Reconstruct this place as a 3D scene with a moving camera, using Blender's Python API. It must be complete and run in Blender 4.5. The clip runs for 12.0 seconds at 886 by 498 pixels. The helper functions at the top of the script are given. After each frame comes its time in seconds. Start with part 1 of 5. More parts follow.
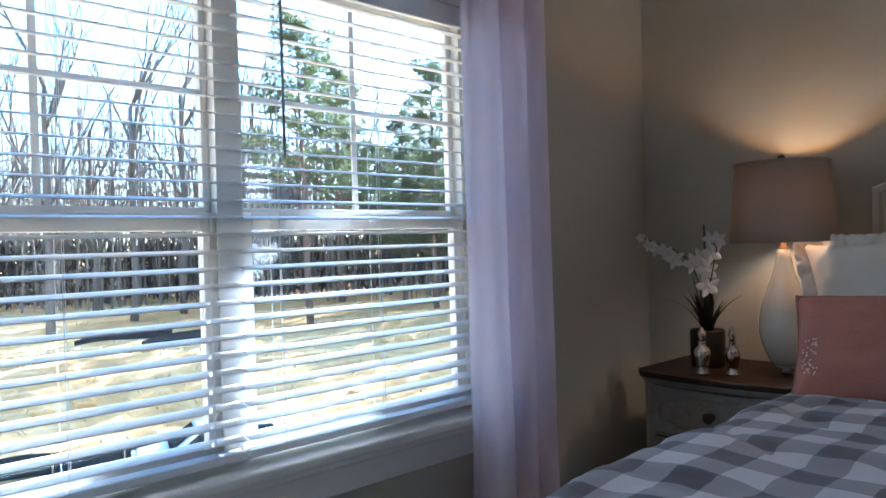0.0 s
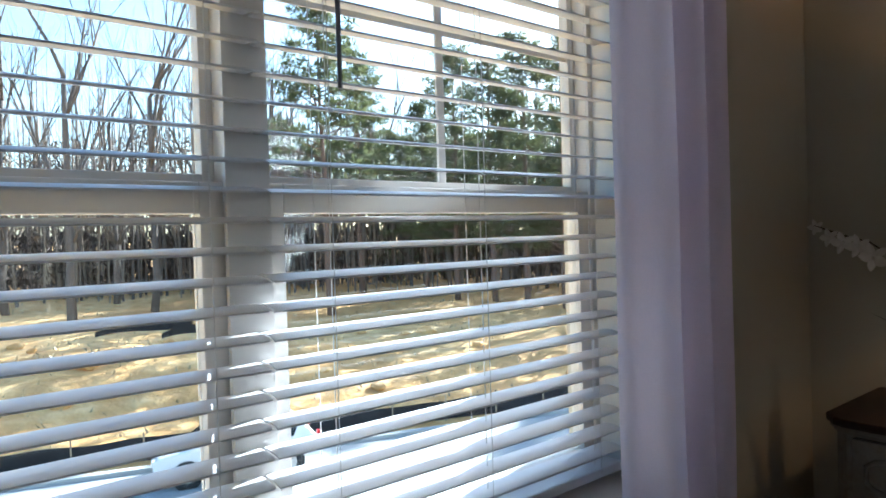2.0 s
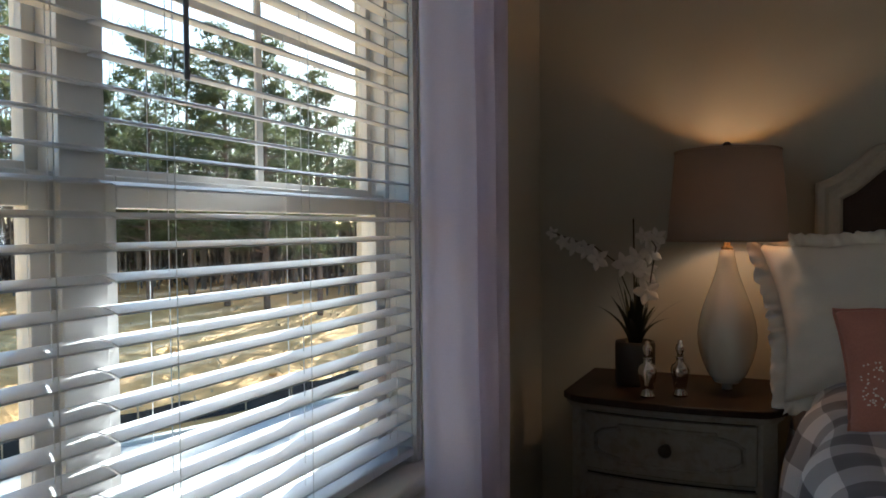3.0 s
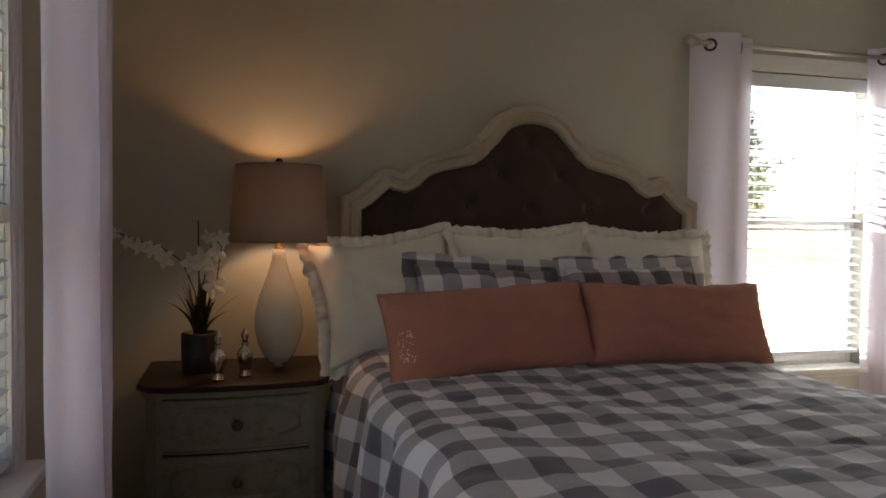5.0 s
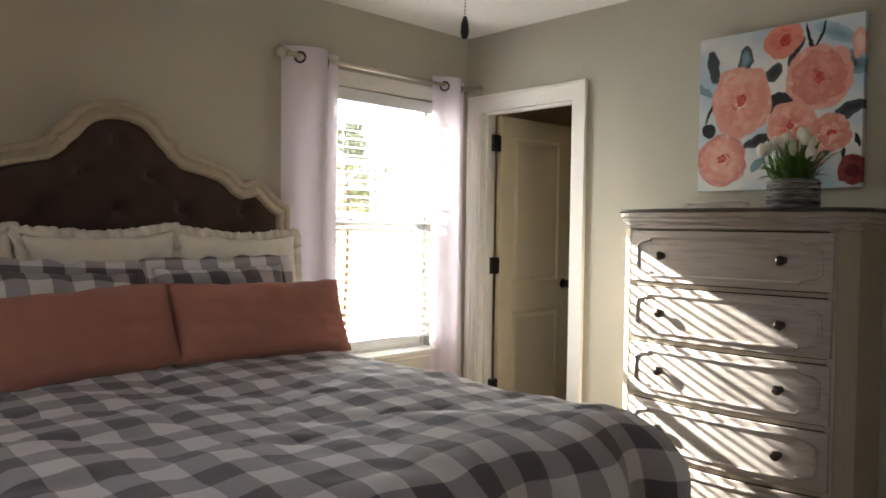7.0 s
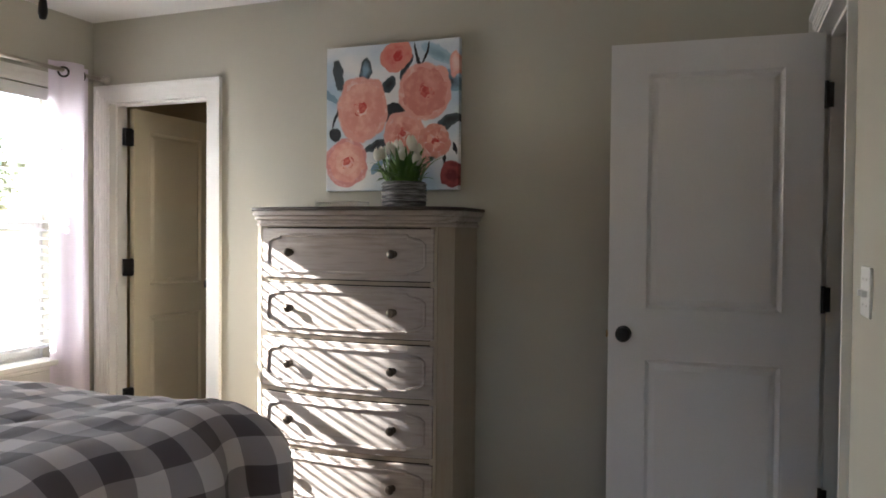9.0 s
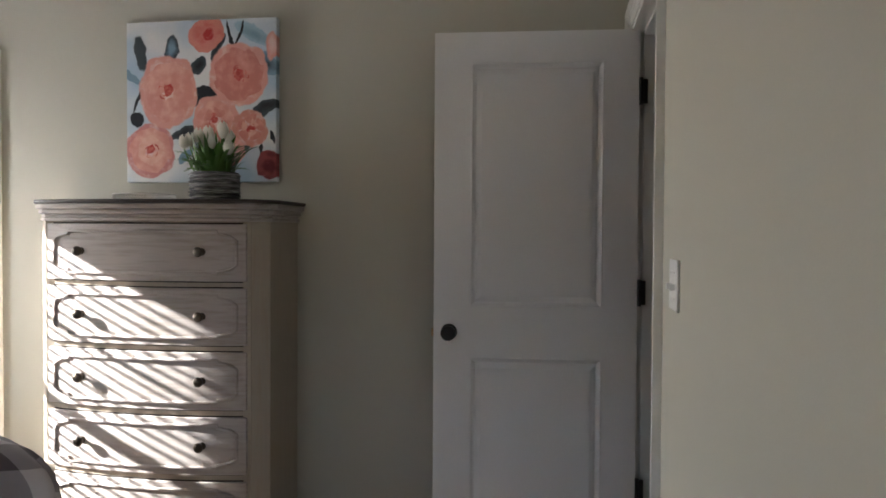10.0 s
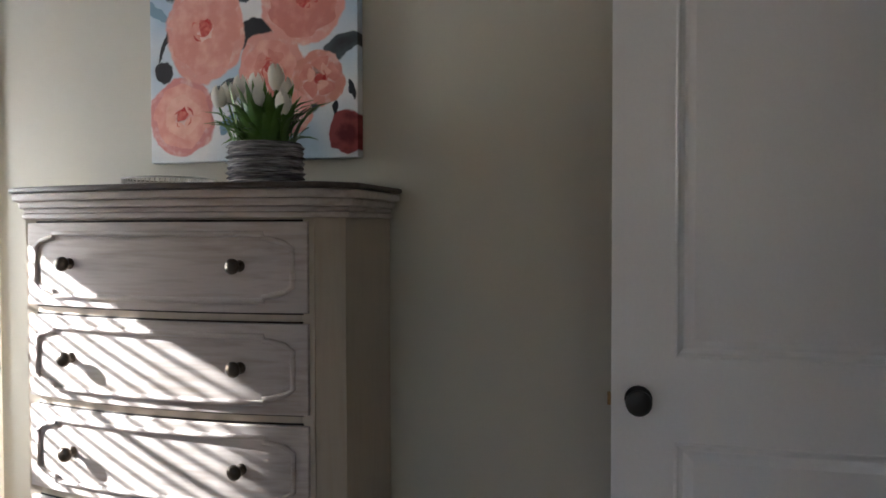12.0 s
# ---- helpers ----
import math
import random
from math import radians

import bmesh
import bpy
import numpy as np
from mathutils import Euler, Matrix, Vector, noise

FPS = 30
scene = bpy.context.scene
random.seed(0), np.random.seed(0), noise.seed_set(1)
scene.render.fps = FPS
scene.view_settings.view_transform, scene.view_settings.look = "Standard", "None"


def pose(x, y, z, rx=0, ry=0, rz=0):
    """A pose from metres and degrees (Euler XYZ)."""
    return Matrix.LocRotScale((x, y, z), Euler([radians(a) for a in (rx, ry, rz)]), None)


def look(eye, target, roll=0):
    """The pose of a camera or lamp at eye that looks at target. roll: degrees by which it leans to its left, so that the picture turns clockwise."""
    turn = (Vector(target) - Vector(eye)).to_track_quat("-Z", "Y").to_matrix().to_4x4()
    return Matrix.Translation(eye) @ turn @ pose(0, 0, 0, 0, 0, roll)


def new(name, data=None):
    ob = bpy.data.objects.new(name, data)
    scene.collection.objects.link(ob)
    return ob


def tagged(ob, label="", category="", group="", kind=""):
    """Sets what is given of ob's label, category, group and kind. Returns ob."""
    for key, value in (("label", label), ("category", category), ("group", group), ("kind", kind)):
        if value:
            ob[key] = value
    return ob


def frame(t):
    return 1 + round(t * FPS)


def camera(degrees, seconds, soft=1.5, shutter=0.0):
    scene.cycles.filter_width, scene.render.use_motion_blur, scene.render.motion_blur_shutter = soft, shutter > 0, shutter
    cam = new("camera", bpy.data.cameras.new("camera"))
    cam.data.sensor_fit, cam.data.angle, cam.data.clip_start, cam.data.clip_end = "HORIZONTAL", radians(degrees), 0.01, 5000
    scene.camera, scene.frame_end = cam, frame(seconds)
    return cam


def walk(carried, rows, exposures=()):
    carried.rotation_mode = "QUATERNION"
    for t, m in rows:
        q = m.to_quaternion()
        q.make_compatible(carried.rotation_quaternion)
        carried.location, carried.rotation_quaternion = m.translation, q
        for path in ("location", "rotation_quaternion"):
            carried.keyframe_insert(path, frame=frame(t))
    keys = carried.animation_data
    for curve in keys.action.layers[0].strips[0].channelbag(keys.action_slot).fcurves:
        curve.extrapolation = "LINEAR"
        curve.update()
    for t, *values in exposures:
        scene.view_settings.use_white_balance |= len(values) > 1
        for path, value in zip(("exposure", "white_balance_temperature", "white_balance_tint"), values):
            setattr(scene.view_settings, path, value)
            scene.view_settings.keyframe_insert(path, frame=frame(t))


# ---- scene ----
cam = camera(62.0, 12.0, soft=1.7)
PATH = [
    (0, 1.704, -2.854, 1.255, 46.32, -0.34, 1.72),
    (0.5, 1.471, -2.742, 1.258, 48.15, -0.67, 1.86),
    (1, 1.266, -2.635, 1.252, 49.39, -0.23, 2.18),
    (1.5, 1.132, -2.500, 1.276, 50.43, -1.11, 1.80),
    (2, 0.968, -2.465, 1.266, 47.78, -1.05, 1.74),
    (2.5, 0.863, -2.502, 1.279, 37.22, -1.61, 1.15),
    (3, 0.818, -2.643, 1.272, 24.74, -1.49, 0.58),
    (3.2, 0.763, -2.708, 1.286, 19.81, -1.92, 0.40),
    (4.8, 0.509, -2.946, 1.282, -13.04, -1.64, -0.53),
    (5, 0.522, -2.967, 1.301, -15.44, -1.97, -0.58),
    (5.5, 0.533, -3.003, 1.300, -22.24, -1.91, -0.67),
    (6, 0.553, -3.032, 1.301, -29.44, -1.79, -0.72),
    (6.5, 0.569, -3.059, 1.303, -36.63, -1.64, -0.76),
    (7, 0.579, -3.101, 1.306, -44.19, -1.62, -0.82),
    (7.2, 0.583, -3.119, 1.306, -46.72, -1.58, -0.79),
    (9, 0.632, -3.289, 1.290, -69.12, -1.18, -0.50),
    (9.5, 0.699, -3.322, 1.278, -75.39, -1.18, -0.53),
    (10, 0.824, -3.339, 1.282, -80.96, -1.29, -0.33),
    (10.5, 0.996, -3.284, 1.280, -82.31, -1.52, -0.38),
    (11, 1.244, -3.174, 1.300, -82.04, -1.29, -0.21),
    (11.5, 1.565, -3.150, 1.296, -79.49, -1.10, -0.05),
    (12, 1.873, -2.988, 1.289, -72.99, -1.52, 0.11),
]
# seconds, stops, kelvin, tint
EXPOSURES = [(0, 3.25, 4650, 3), (0.5, 3.12, 4750, 3), (1, 2.87, 4900, 3), (2, 2.47, 5200, 3), (3, 2.17, 5500, 3), (5, 2.65, 6130, 6), (5.5, 2.76, 6340, 6), (6.5, 3.1, 6320, 6), (9, 3.25, 5900, 10), (10.5, 3.33, 5750, 10), (12, 3.34, 5600, 10)]
walk(cam, [(t, pose(x, y, z, 90 + pitch, roll, yaw)) for t, x, y, z, yaw, pitch, roll in PATH], EXPOSURES)

# ---- daylight ----
SUN_FROM = Vector((-0.265, 1.0, 0.49)).normalized()
world = bpy.data.worlds.new("daylight")
world.use_nodes = True
scene.world = world
wn = world.node_tree.nodes
sky = wn.new("ShaderNodeTexSky")
sky.sky_type, sky.sun_disc = "NISHITA", False
sky.sun_elevation = math.asin(SUN_FROM.z)
sky.sun_rotation = math.atan2(SUN_FROM.x, SUN_FROM.y)
world.node_tree.links.new(sky.outputs[0], wn["Background"].inputs[0])
wn["Background"].inputs[1].default_value = 0.08
sun = new("sun", bpy.data.lights.new("sun", "SUN"))
sun.data.energy, sun.data.angle, sun.data.color = 5.0, radians(0.5), (1.0, 0.93, 0.83)
sun.matrix_world = look(SUN_FROM * 40, (0, 0, 0))
# lamp added in the north window's opening, standing in for sky round the sun
skylight = new("window_sky_fill", bpy.data.lights.new("window_sky_fill", "AREA"))
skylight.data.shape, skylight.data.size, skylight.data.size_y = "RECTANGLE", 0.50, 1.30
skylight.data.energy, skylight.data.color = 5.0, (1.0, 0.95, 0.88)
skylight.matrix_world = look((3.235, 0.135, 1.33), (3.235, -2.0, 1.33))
# the bulb under the lamp shade and the downlight in the hall
bulb = new("bulb_light", bpy.data.lights.new("bulb_light", "POINT"))
bulb.data.energy, bulb.data.color, bulb.data.shadow_soft_size = 0.42, (1.0, 0.39, 0.07), 0.018
bulb.location = (0.662, -0.215, 1.40)
hall_light = new("hall_downlight", bpy.data.lights.new("hall_downlight", "SPOT"))
hall_light.data.energy, hall_light.data.color, hall_light.data.spot_size = 0.4, (1.0, 0.75, 0.5), radians(110)
hall_light.matrix_world = look((7.2, -5.25, 2.40), (7.2, -5.25, 0))


# ---- materials ----
def rgb(c):
    return (c[0], c[1], c[2], 1.0)


def mat(name, color, rough=0.6, var=0.12, grain=60.0, stain=3.0, bump=0.15, metal=0.0, second=None, amount=0.5,
        stretch=(1, 1, 1), sheen=0.0, coat=0.0, translucent=0.0, spec=0.5, depth=0.002):
    """A surface with fine grain and broad stains; second: the colour of worn or dirty patches."""
    m = bpy.data.materials.new(name)
    m.use_nodes = True
    t = m.node_tree
    n, l = t.nodes, t.links
    b = n["Principled BSDF"]
    co = n.new("ShaderNodeTexCoord")
    mp = n.new("ShaderNodeMapping")
    mp.inputs["Scale"].default_value = stretch
    l.new(co.outputs["Object"], mp.inputs[0])
    fine, broad = n.new("ShaderNodeTexNoise"), n.new("ShaderNodeTexNoise")
    fine.inputs["Scale"].default_value, fine.inputs["Detail"].default_value = grain, 4
    broad.inputs["Scale"].default_value, broad.inputs["Detail"].default_value = stain, 5
    l.new(mp.outputs[0], fine.inputs["Vector"])
    l.new(mp.outputs[0], broad.inputs["Vector"])
    info = n.new("ShaderNodeObjectInfo")
    add = n.new("ShaderNodeMath")
    add.operation = "ADD"
    l.new(fine.outputs[0], add.inputs[0])
    l.new(broad.outputs[0], add.inputs[1])
    rnd = n.new("ShaderNodeMath")
    rnd.operation = "MULTIPLY_ADD"
    rnd.inputs[1].default_value = 0.15
    l.new(info.outputs["Random"], rnd.inputs[0])
    l.new(add.outputs[0], rnd.inputs[2])
    val = n.new("ShaderNodeMapRange")
    val.inputs["From Min"].default_value, val.inputs["From Max"].default_value = 0.6, 1.5
    val.inputs["To Min"].default_value, val.inputs["To Max"].default_value = 1 - var, 1 + var
    l.new(rnd.outputs[0], val.inputs[0])
    mix = n.new("ShaderNodeMix")
    mix.data_type = "RGBA"
    mix.inputs["A"].default_value = rgb(color)
    mix.inputs["B"].default_value = rgb(second or color)
    ramp = n.new("ShaderNodeMapRange")
    ramp.inputs["From Min"].default_value, ramp.inputs["From Max"].default_value = 1.05 - 0.2 * amount, 1.25
    ramp.inputs["To Max"].default_value = min(1.0, amount * 1.4)
    l.new(add.outputs[0], ramp.inputs[0])
    l.new(ramp.outputs[0], mix.inputs["Factor"])
    hsv = n.new("ShaderNodeHueSaturation")
    l.new(mix.outputs["Result"], hsv.inputs["Color"])
    l.new(val.outputs[0], hsv.inputs["Value"])
    l.new(hsv.outputs[0], b.inputs["Base Color"])
    b.inputs["Roughness"].default_value, b.inputs["Metallic"].default_value = rough, metal
    b.inputs["Specular IOR Level"].default_value = spec
    b.inputs["Sheen Weight"].default_value, b.inputs["Coat Weight"].default_value = sheen, coat
    bp = n.new("ShaderNodeBump")
    bp.inputs["Strength"].default_value, bp.inputs["Distance"].default_value = bump, depth
    l.new(add.outputs[0], bp.inputs["Height"])
    l.new(bp.outputs[0], b.inputs["Normal"])
    if translucent:
        tr, ms = n.new("ShaderNodeBsdfTranslucent"), n.new("ShaderNodeMixShader")
        ms.inputs[0].default_value = translucent
        l.new(hsv.outputs[0], tr.inputs[0])
        l.new(b.outputs[0], ms.inputs[1])
        l.new(tr.outputs[0], ms.inputs[2])
        l.new(ms.outputs[0], n["Material Output"].inputs[0])
    return m


def pane_material(name):
    m = bpy.data.materials.new(name)
    m.use_nodes = True
    n, l = m.node_tree.nodes, m.node_tree.links
    clear, gloss, ms, lw = n.new("ShaderNodeBsdfTransparent"), n.new("ShaderNodeBsdfGlossy"), n.new("ShaderNodeMixShader"), n.new("ShaderNodeLayerWeight")
    clear.inputs[0].default_value = (0.95, 0.97, 0.96, 1)
    gloss.inputs["Roughness"].default_value = 0.02
    lw.inputs[0].default_value = 0.5
    power, scale = n.new("ShaderNodeMath"), n.new("ShaderNodeMath")
    power.operation, scale.operation = "POWER", "MULTIPLY_ADD"
    power.inputs[1].default_value, scale.inputs[1].default_value, scale.inputs[2].default_value = 5.0, 0.9, 0.035
    l.new(lw.outputs["Facing"], power.inputs[0])
    l.new(power.outputs[0], scale.inputs[0])
    l.new(scale.outputs[0], ms.inputs[0])
    l.new(clear.outputs[0], ms.inputs[1])
    l.new(gloss.outputs[0], ms.inputs[2])
    l.new(ms.outputs[0], n["Material Output"].inputs[0])
    return m


def check_material(name, size):
    """Woven buffalo check: white, mid grey where one band runs, dark grey where two cross. UV in metres."""
    m = mat(name, (0.75, 0.73, 0.71), 0.9, 0.06, 400, 6, 0.25, sheen=0.2)
    n, l = m.node_tree.nodes, m.node_tree.links
    uv, sep = n.new("ShaderNodeUVMap"), n.new("ShaderNodeSeparateXYZ")
    l.new(uv.outputs[0], sep.inputs[0])
    bands = []
    for i in range(2):
        s, fl, gt = (n.new("ShaderNodeMath") for _ in range(3))
        s.operation, fl.operation, gt.operation = "DIVIDE", "FRACT", "GREATER_THAN"
        s.inputs[1].default_value, gt.inputs[1].default_value = size * 2, 0.5
        l.new(sep.outputs[i], s.inputs[0])
        l.new(s.outputs[0], fl.inputs[0])
        l.new(fl.outputs[0], gt.inputs[0])
        bands.append(gt)
    sm = n.new("ShaderNodeMath")
    l.new(bands[0].outputs[0], sm.inputs[0])
    l.new(bands[1].outputs[0], sm.inputs[1])
    half = n.new("ShaderNodeMath")
    half.operation = "MULTIPLY"
    half.inputs[1].default_value = 0.5
    l.new(sm.outputs[0], half.inputs[0])
    cr = n.new("ShaderNodeValToRGB")
    cr.color_ramp.interpolation = "CONSTANT"
    e = cr.color_ramp.elements
    e[0].color, e[1].position, e[1].color = (0.71, 0.67, 0.67, 1), 0.25, (0.36, 0.325, 0.335, 1)
    third = e.new(0.75)
    third.color = (0.12, 0.10, 0.108, 1)
    l.new(half.outputs[0], cr.inputs[0])
    hsv = [q for q in n if q.type == "HUE_SAT"][0]
    l.new(cr.outputs[0], hsv.inputs["Color"])
    return m


WALL = mat("greige_wall_paint", (0.485, 0.462, 0.385), 0.75, 0.03, 220, 1.2, 0.12)
CEILING = mat("ceiling_paint", (0.84, 0.82, 0.79), 0.85, 0.03, 150, 2, 0.3)
TRIM = mat("white_trim_paint", (0.80, 0.78, 0.74), 0.4, 0.03, 90, 3, 0.05)
DOOR_PAINT = mat("white_door_paint", (0.78, 0.77, 0.77), 0.42, 0.03, 120, 2, 0.12)
# cream brightened and yellowed: the closet's warm light is put into the paint
CLOSET_PAINT = mat("warm_lit_door_paint", (0.86, 0.76, 0.54), 0.45, 0.03, 120, 2, 0.1)
CARPET = mat("beige_carpet", (0.52, 0.45, 0.37), 0.95, 0.2, 300, 5, 0.6, depth=0.006)
VINYL = mat("white_window_vinyl", (0.68, 0.67, 0.65), 0.35, 0.02, 60, 3, 0.03)
SLAT = mat("white_blind_slat", (0.78, 0.79, 0.81), 0.38, 0.03, 30, 2, 0.08, stretch=(1, 0.05, 1))
CORD = mat("blind_cord", (0.75, 0.75, 0.74), 0.8, 0.1)
WAND = mat("grey_plastic_wand", (0.25, 0.25, 0.27), 0.3, 0.05)
PANE = pane_material("window_glass")
CURTAIN = mat("blush_sheer_cotton", (0.88, 0.81, 0.90), 0.9, 0.04, 300, 2, 0.2, translucent=0.55, sheen=0.1)
NICKEL = mat("brushed_nickel", (0.55, 0.50, 0.43), 0.28, 0.08, 150, 4, 0.05, metal=1.0)
BRONZE = mat("oil_rubbed_bronze", (0.020, 0.018, 0.018), 0.42, 0.2, 120, 6, 0.1, metal=0.3)
ANTIQUE = mat("antique_brass", (0.085, 0.07, 0.055), 0.3, 0.25, 120, 20, 0.2, metal=1.0)
WASH = mat("whitewashed_oak", (0.46, 0.41, 0.375), 0.55, 0.14, 46, 3, 0.35, second=(0.27, 0.225, 0.19), amount=0.6, stretch=(1.0, 0.12, 1.6))
WASH_UP = mat("whitewashed_oak_upright", (0.43, 0.37, 0.29), 0.55, 0.14, 46, 3, 0.3, second=(0.34, 0.27, 0.19), amount=0.5, stretch=(1.0, 1.0, 0.1))
DARK_TOP = mat("weathered_dark_oak", (0.045, 0.032, 0.024), 0.5, 0.25, 60, 4, 0.3, second=(0.085, 0.065, 0.05), stretch=(1, 0.1, 1))
WALNUT = mat("dark_walnut_top", (0.022, 0.009, 0.006), 0.45, 0.25, 60, 5, 0.2, second=(0.036, 0.015, 0.009), stretch=(0.1, 1, 1), spec=0.3)
DISTRESSED = mat("distressed_cream_paint", (0.27, 0.245, 0.205), 0.6, 0.14, 40, 5, 0.3, second=(0.16, 0.12, 0.085), amount=0.45, stretch=(0.3, 1, 1))
GAP = mat("dark_joint", (0.02, 0.016, 0.013), 0.9, 0.1)
HB_WOOD = mat("pickled_headboard_wood", (0.45, 0.385, 0.30), 0.6, 0.12, 50, 6, 0.3, second=(0.33, 0.27, 0.20), amount=0.4)
VELVET = mat("brown_velvet", (0.066, 0.042, 0.035), 0.95, 0.25, 200, 6, 0.2, spec=0.05, sheen=0.15)
PINK = mat("dusty_rose_velvet", (0.41, 0.175, 0.128), 0.9, 0.14, 200, 9, 0.3, sheen=0.12, spec=0.15)
LINEN = mat("ivory_cotton", (0.76, 0.70, 0.61), 0.9, 0.05, 350, 8, 0.3, sheen=0.1)
CHECK = check_material("buffalo_check_cotton", 0.0705)
SHAM = check_material("buffalo_check_sham", 0.068)
SKIRT = mat("bed_base_cloth", (0.30, 0.28, 0.27), 0.95, 0.1, 300, 6, 0.2)
CERAMIC = mat("ivory_glazed_ceramic", (0.72, 0.69, 0.60), 0.12, 0.03, 20, 3, 0.02, coat=0.6)
SHADE = mat("linen_lamp_shade", (0.38, 0.28, 0.21), 0.9, 0.06, 500, 10, 0.3, translucent=0.16)
ACRYLIC = mat("clear_foot", (0.8, 0.8, 0.78), 0.1, 0.02, 20, 3, 0.02)
BRASS = mat("lamp_brass", (0.55, 0.38, 0.18), 0.25, 0.1, 100, 5, 0.05, metal=1.0)
MERCURY = mat("mercury_glass", (0.72, 0.66, 0.58), 0.12, 0.35, 60, 25, 0.3, metal=1.0)
POT = mat("black_matte_pot", (0.022, 0.018, 0.016), 0.5, 0.2)
STEM = mat("dark_stem", (0.05, 0.045, 0.025), 0.6, 0.2)
SPIKE = mat("dark_green_leaf", (0.02, 0.026, 0.014), 0.5, 0.25)
PETAL = mat("white_orchid_petal", (0.78, 0.74, 0.68), 0.6, 0.05, 80, 20, 0.1, translucent=0.3)
TULIP = mat("white_tulip_petal", (0.80, 0.78, 0.70), 0.5, 0.05, 80, 20, 0.1, translucent=0.2)
TULIP_LEAF = mat("tulip_leaf", (0.085, 0.18, 0.032), 0.45, 0.25, 60, 12, 0.2, translucent=0.15)
PLANTER = mat("ridged_grey_planter", (0.066, 0.066, 0.077), 0.7, 0.3, 60, 8, 0.4, second=(0.46, 0.45, 0.44), amount=0.8, stretch=(0.35, 0.35, 7))
LACE = mat("white_lace_metal", (0.62, 0.60, 0.56), 0.5, 0.1)
PLASTIC = mat("white_switch_plastic", (0.80, 0.79, 0.76), 0.35, 0.02)
# tan carries the closet's warm light, to bounce onto the door
CLOSET_WALL = mat("warm_lit_closet_wall", (0.52, 0.39, 0.22), 0.8, 0.05)
# hall and closet back: the dimness of both rooms is put into the colour
HALL = mat("dimmed_hall_wall", (0.20, 0.14, 0.10), 0.8, 0.05)
EMIT = bpy.data.materials.new("lit_diffuser")
EMIT.use_nodes = True
EMIT.node_tree.nodes["Principled BSDF"].inputs["Emission Color"].default_value = (1, 0.85, 0.65, 1)
EMIT.node_tree.nodes["Principled BSDF"].inputs["Emission Strength"].default_value = 3
DIRT = mat("red_clay_ground", (0.74, 0.40, 0.13), 0.95, 0.35, 1.2, 0.08, 1.0, second=(0.78, 0.53, 0.23), amount=0.6, depth=0.3)
ROAD = mat("pale_concrete_road", (0.40, 0.39, 0.37), 0.9, 0.12, 6, 0.3, 0.3)
KERB = mat("kerb_concrete", (0.45, 0.43, 0.40), 0.9, 0.12, 8, 1, 0.3)
FABRIC = mat("black_silt_fabric", (0.018, 0.018, 0.02), 0.85, 0.3, 20, 2, 0.4)
STAKE = mat("pale_wood_stake", (0.42, 0.33, 0.22), 0.85, 0.2, 30, 3, 0.3)
BARK = mat("grey_bark", (0.15, 0.12, 0.10), 0.95, 0.3, 12, 2, 0.8, depth=0.03)
PALE_BARK = mat("pale_bark", (0.24, 0.19, 0.145), 0.95, 0.3, 10, 1, 0.8, depth=0.03)
PINE_BARK = mat("pine_bark", (0.17, 0.11, 0.08), 0.95, 0.3, 12, 2, 0.8, depth=0.03)
NEEDLE = mat("pine_needles", (0.115, 0.128, 0.055), 0.75, 0.45, 3, 0.5, 0.2, translucent=0.42)
BRUSH = mat("dry_brush", (0.50, 0.40, 0.24), 0.95, 0.4, 3, 0.4, 0.3)
SHADY = mat("painted_wood_shade", (0.055, 0.040, 0.030), 0.95, 0.4, 3, 0.4, 0.3)
UNDER = mat("evergreen_understorey", (0.07, 0.09, 0.04), 0.9, 0.4, 3, 0.4, 0.3, translucent=0.2)
CAR_PAINT = mat("white_car_paint", (0.75, 0.75, 0.74), 0.25, 0.03, 5, 1, 0.0, coat=0.8)
CAR_GLASS = mat("tinted_car_glass", (0.015, 0.02, 0.022), 0.06, 0.05)
RUBBER = mat("black_rubber", (0.02, 0.02, 0.02), 0.8, 0.1)
RIM = mat("grey_alloy", (0.45, 0.45, 0.46), 0.3, 0.05, metal=1.0)
RED_LENS = mat("red_tail_lens", (0.45, 0.02, 0.02), 0.2, 0.05)
SIDING = mat("white_siding", (0.52, 0.52, 0.50), 0.7, 0.05)
ROOFING = mat("grey_shingle_roof", (0.12, 0.11, 0.11), 0.9, 0.2)


# ---- mesh helpers ----
def finish(bm, name, smooth=False):
    bmesh.ops.recalc_face_normals(bm, faces=bm.faces[:])
    me = bpy.data.meshes.new(name)
    bm.to_mesh(me)
    bm.free()
    if smooth:
        me.polygons.foreach_set("use_smooth", [True] * len(me.polygons))
    return me


def part(name, bm, material, parent=None, label="", smooth=False):
    """One mesh object from a bmesh (or a mesh), under parent if given; all coordinates in parent's space."""
    me = bm if isinstance(bm, bpy.types.Mesh) else finish(bm, name, smooth)
    if not me.materials:
        me.materials.append(material)
    ob = new(name, me)
    ob.parent = parent
    if label:
        ob["label"] = label
    return ob


def thing(name, at, label, category, group="", kind="", rz=0):
    ob = new(name)
    ob.empty_display_size = 0.1
    ob.matrix_world = pose(*at, 0, 0, rz)
    return tagged(ob, label, category, group, kind)


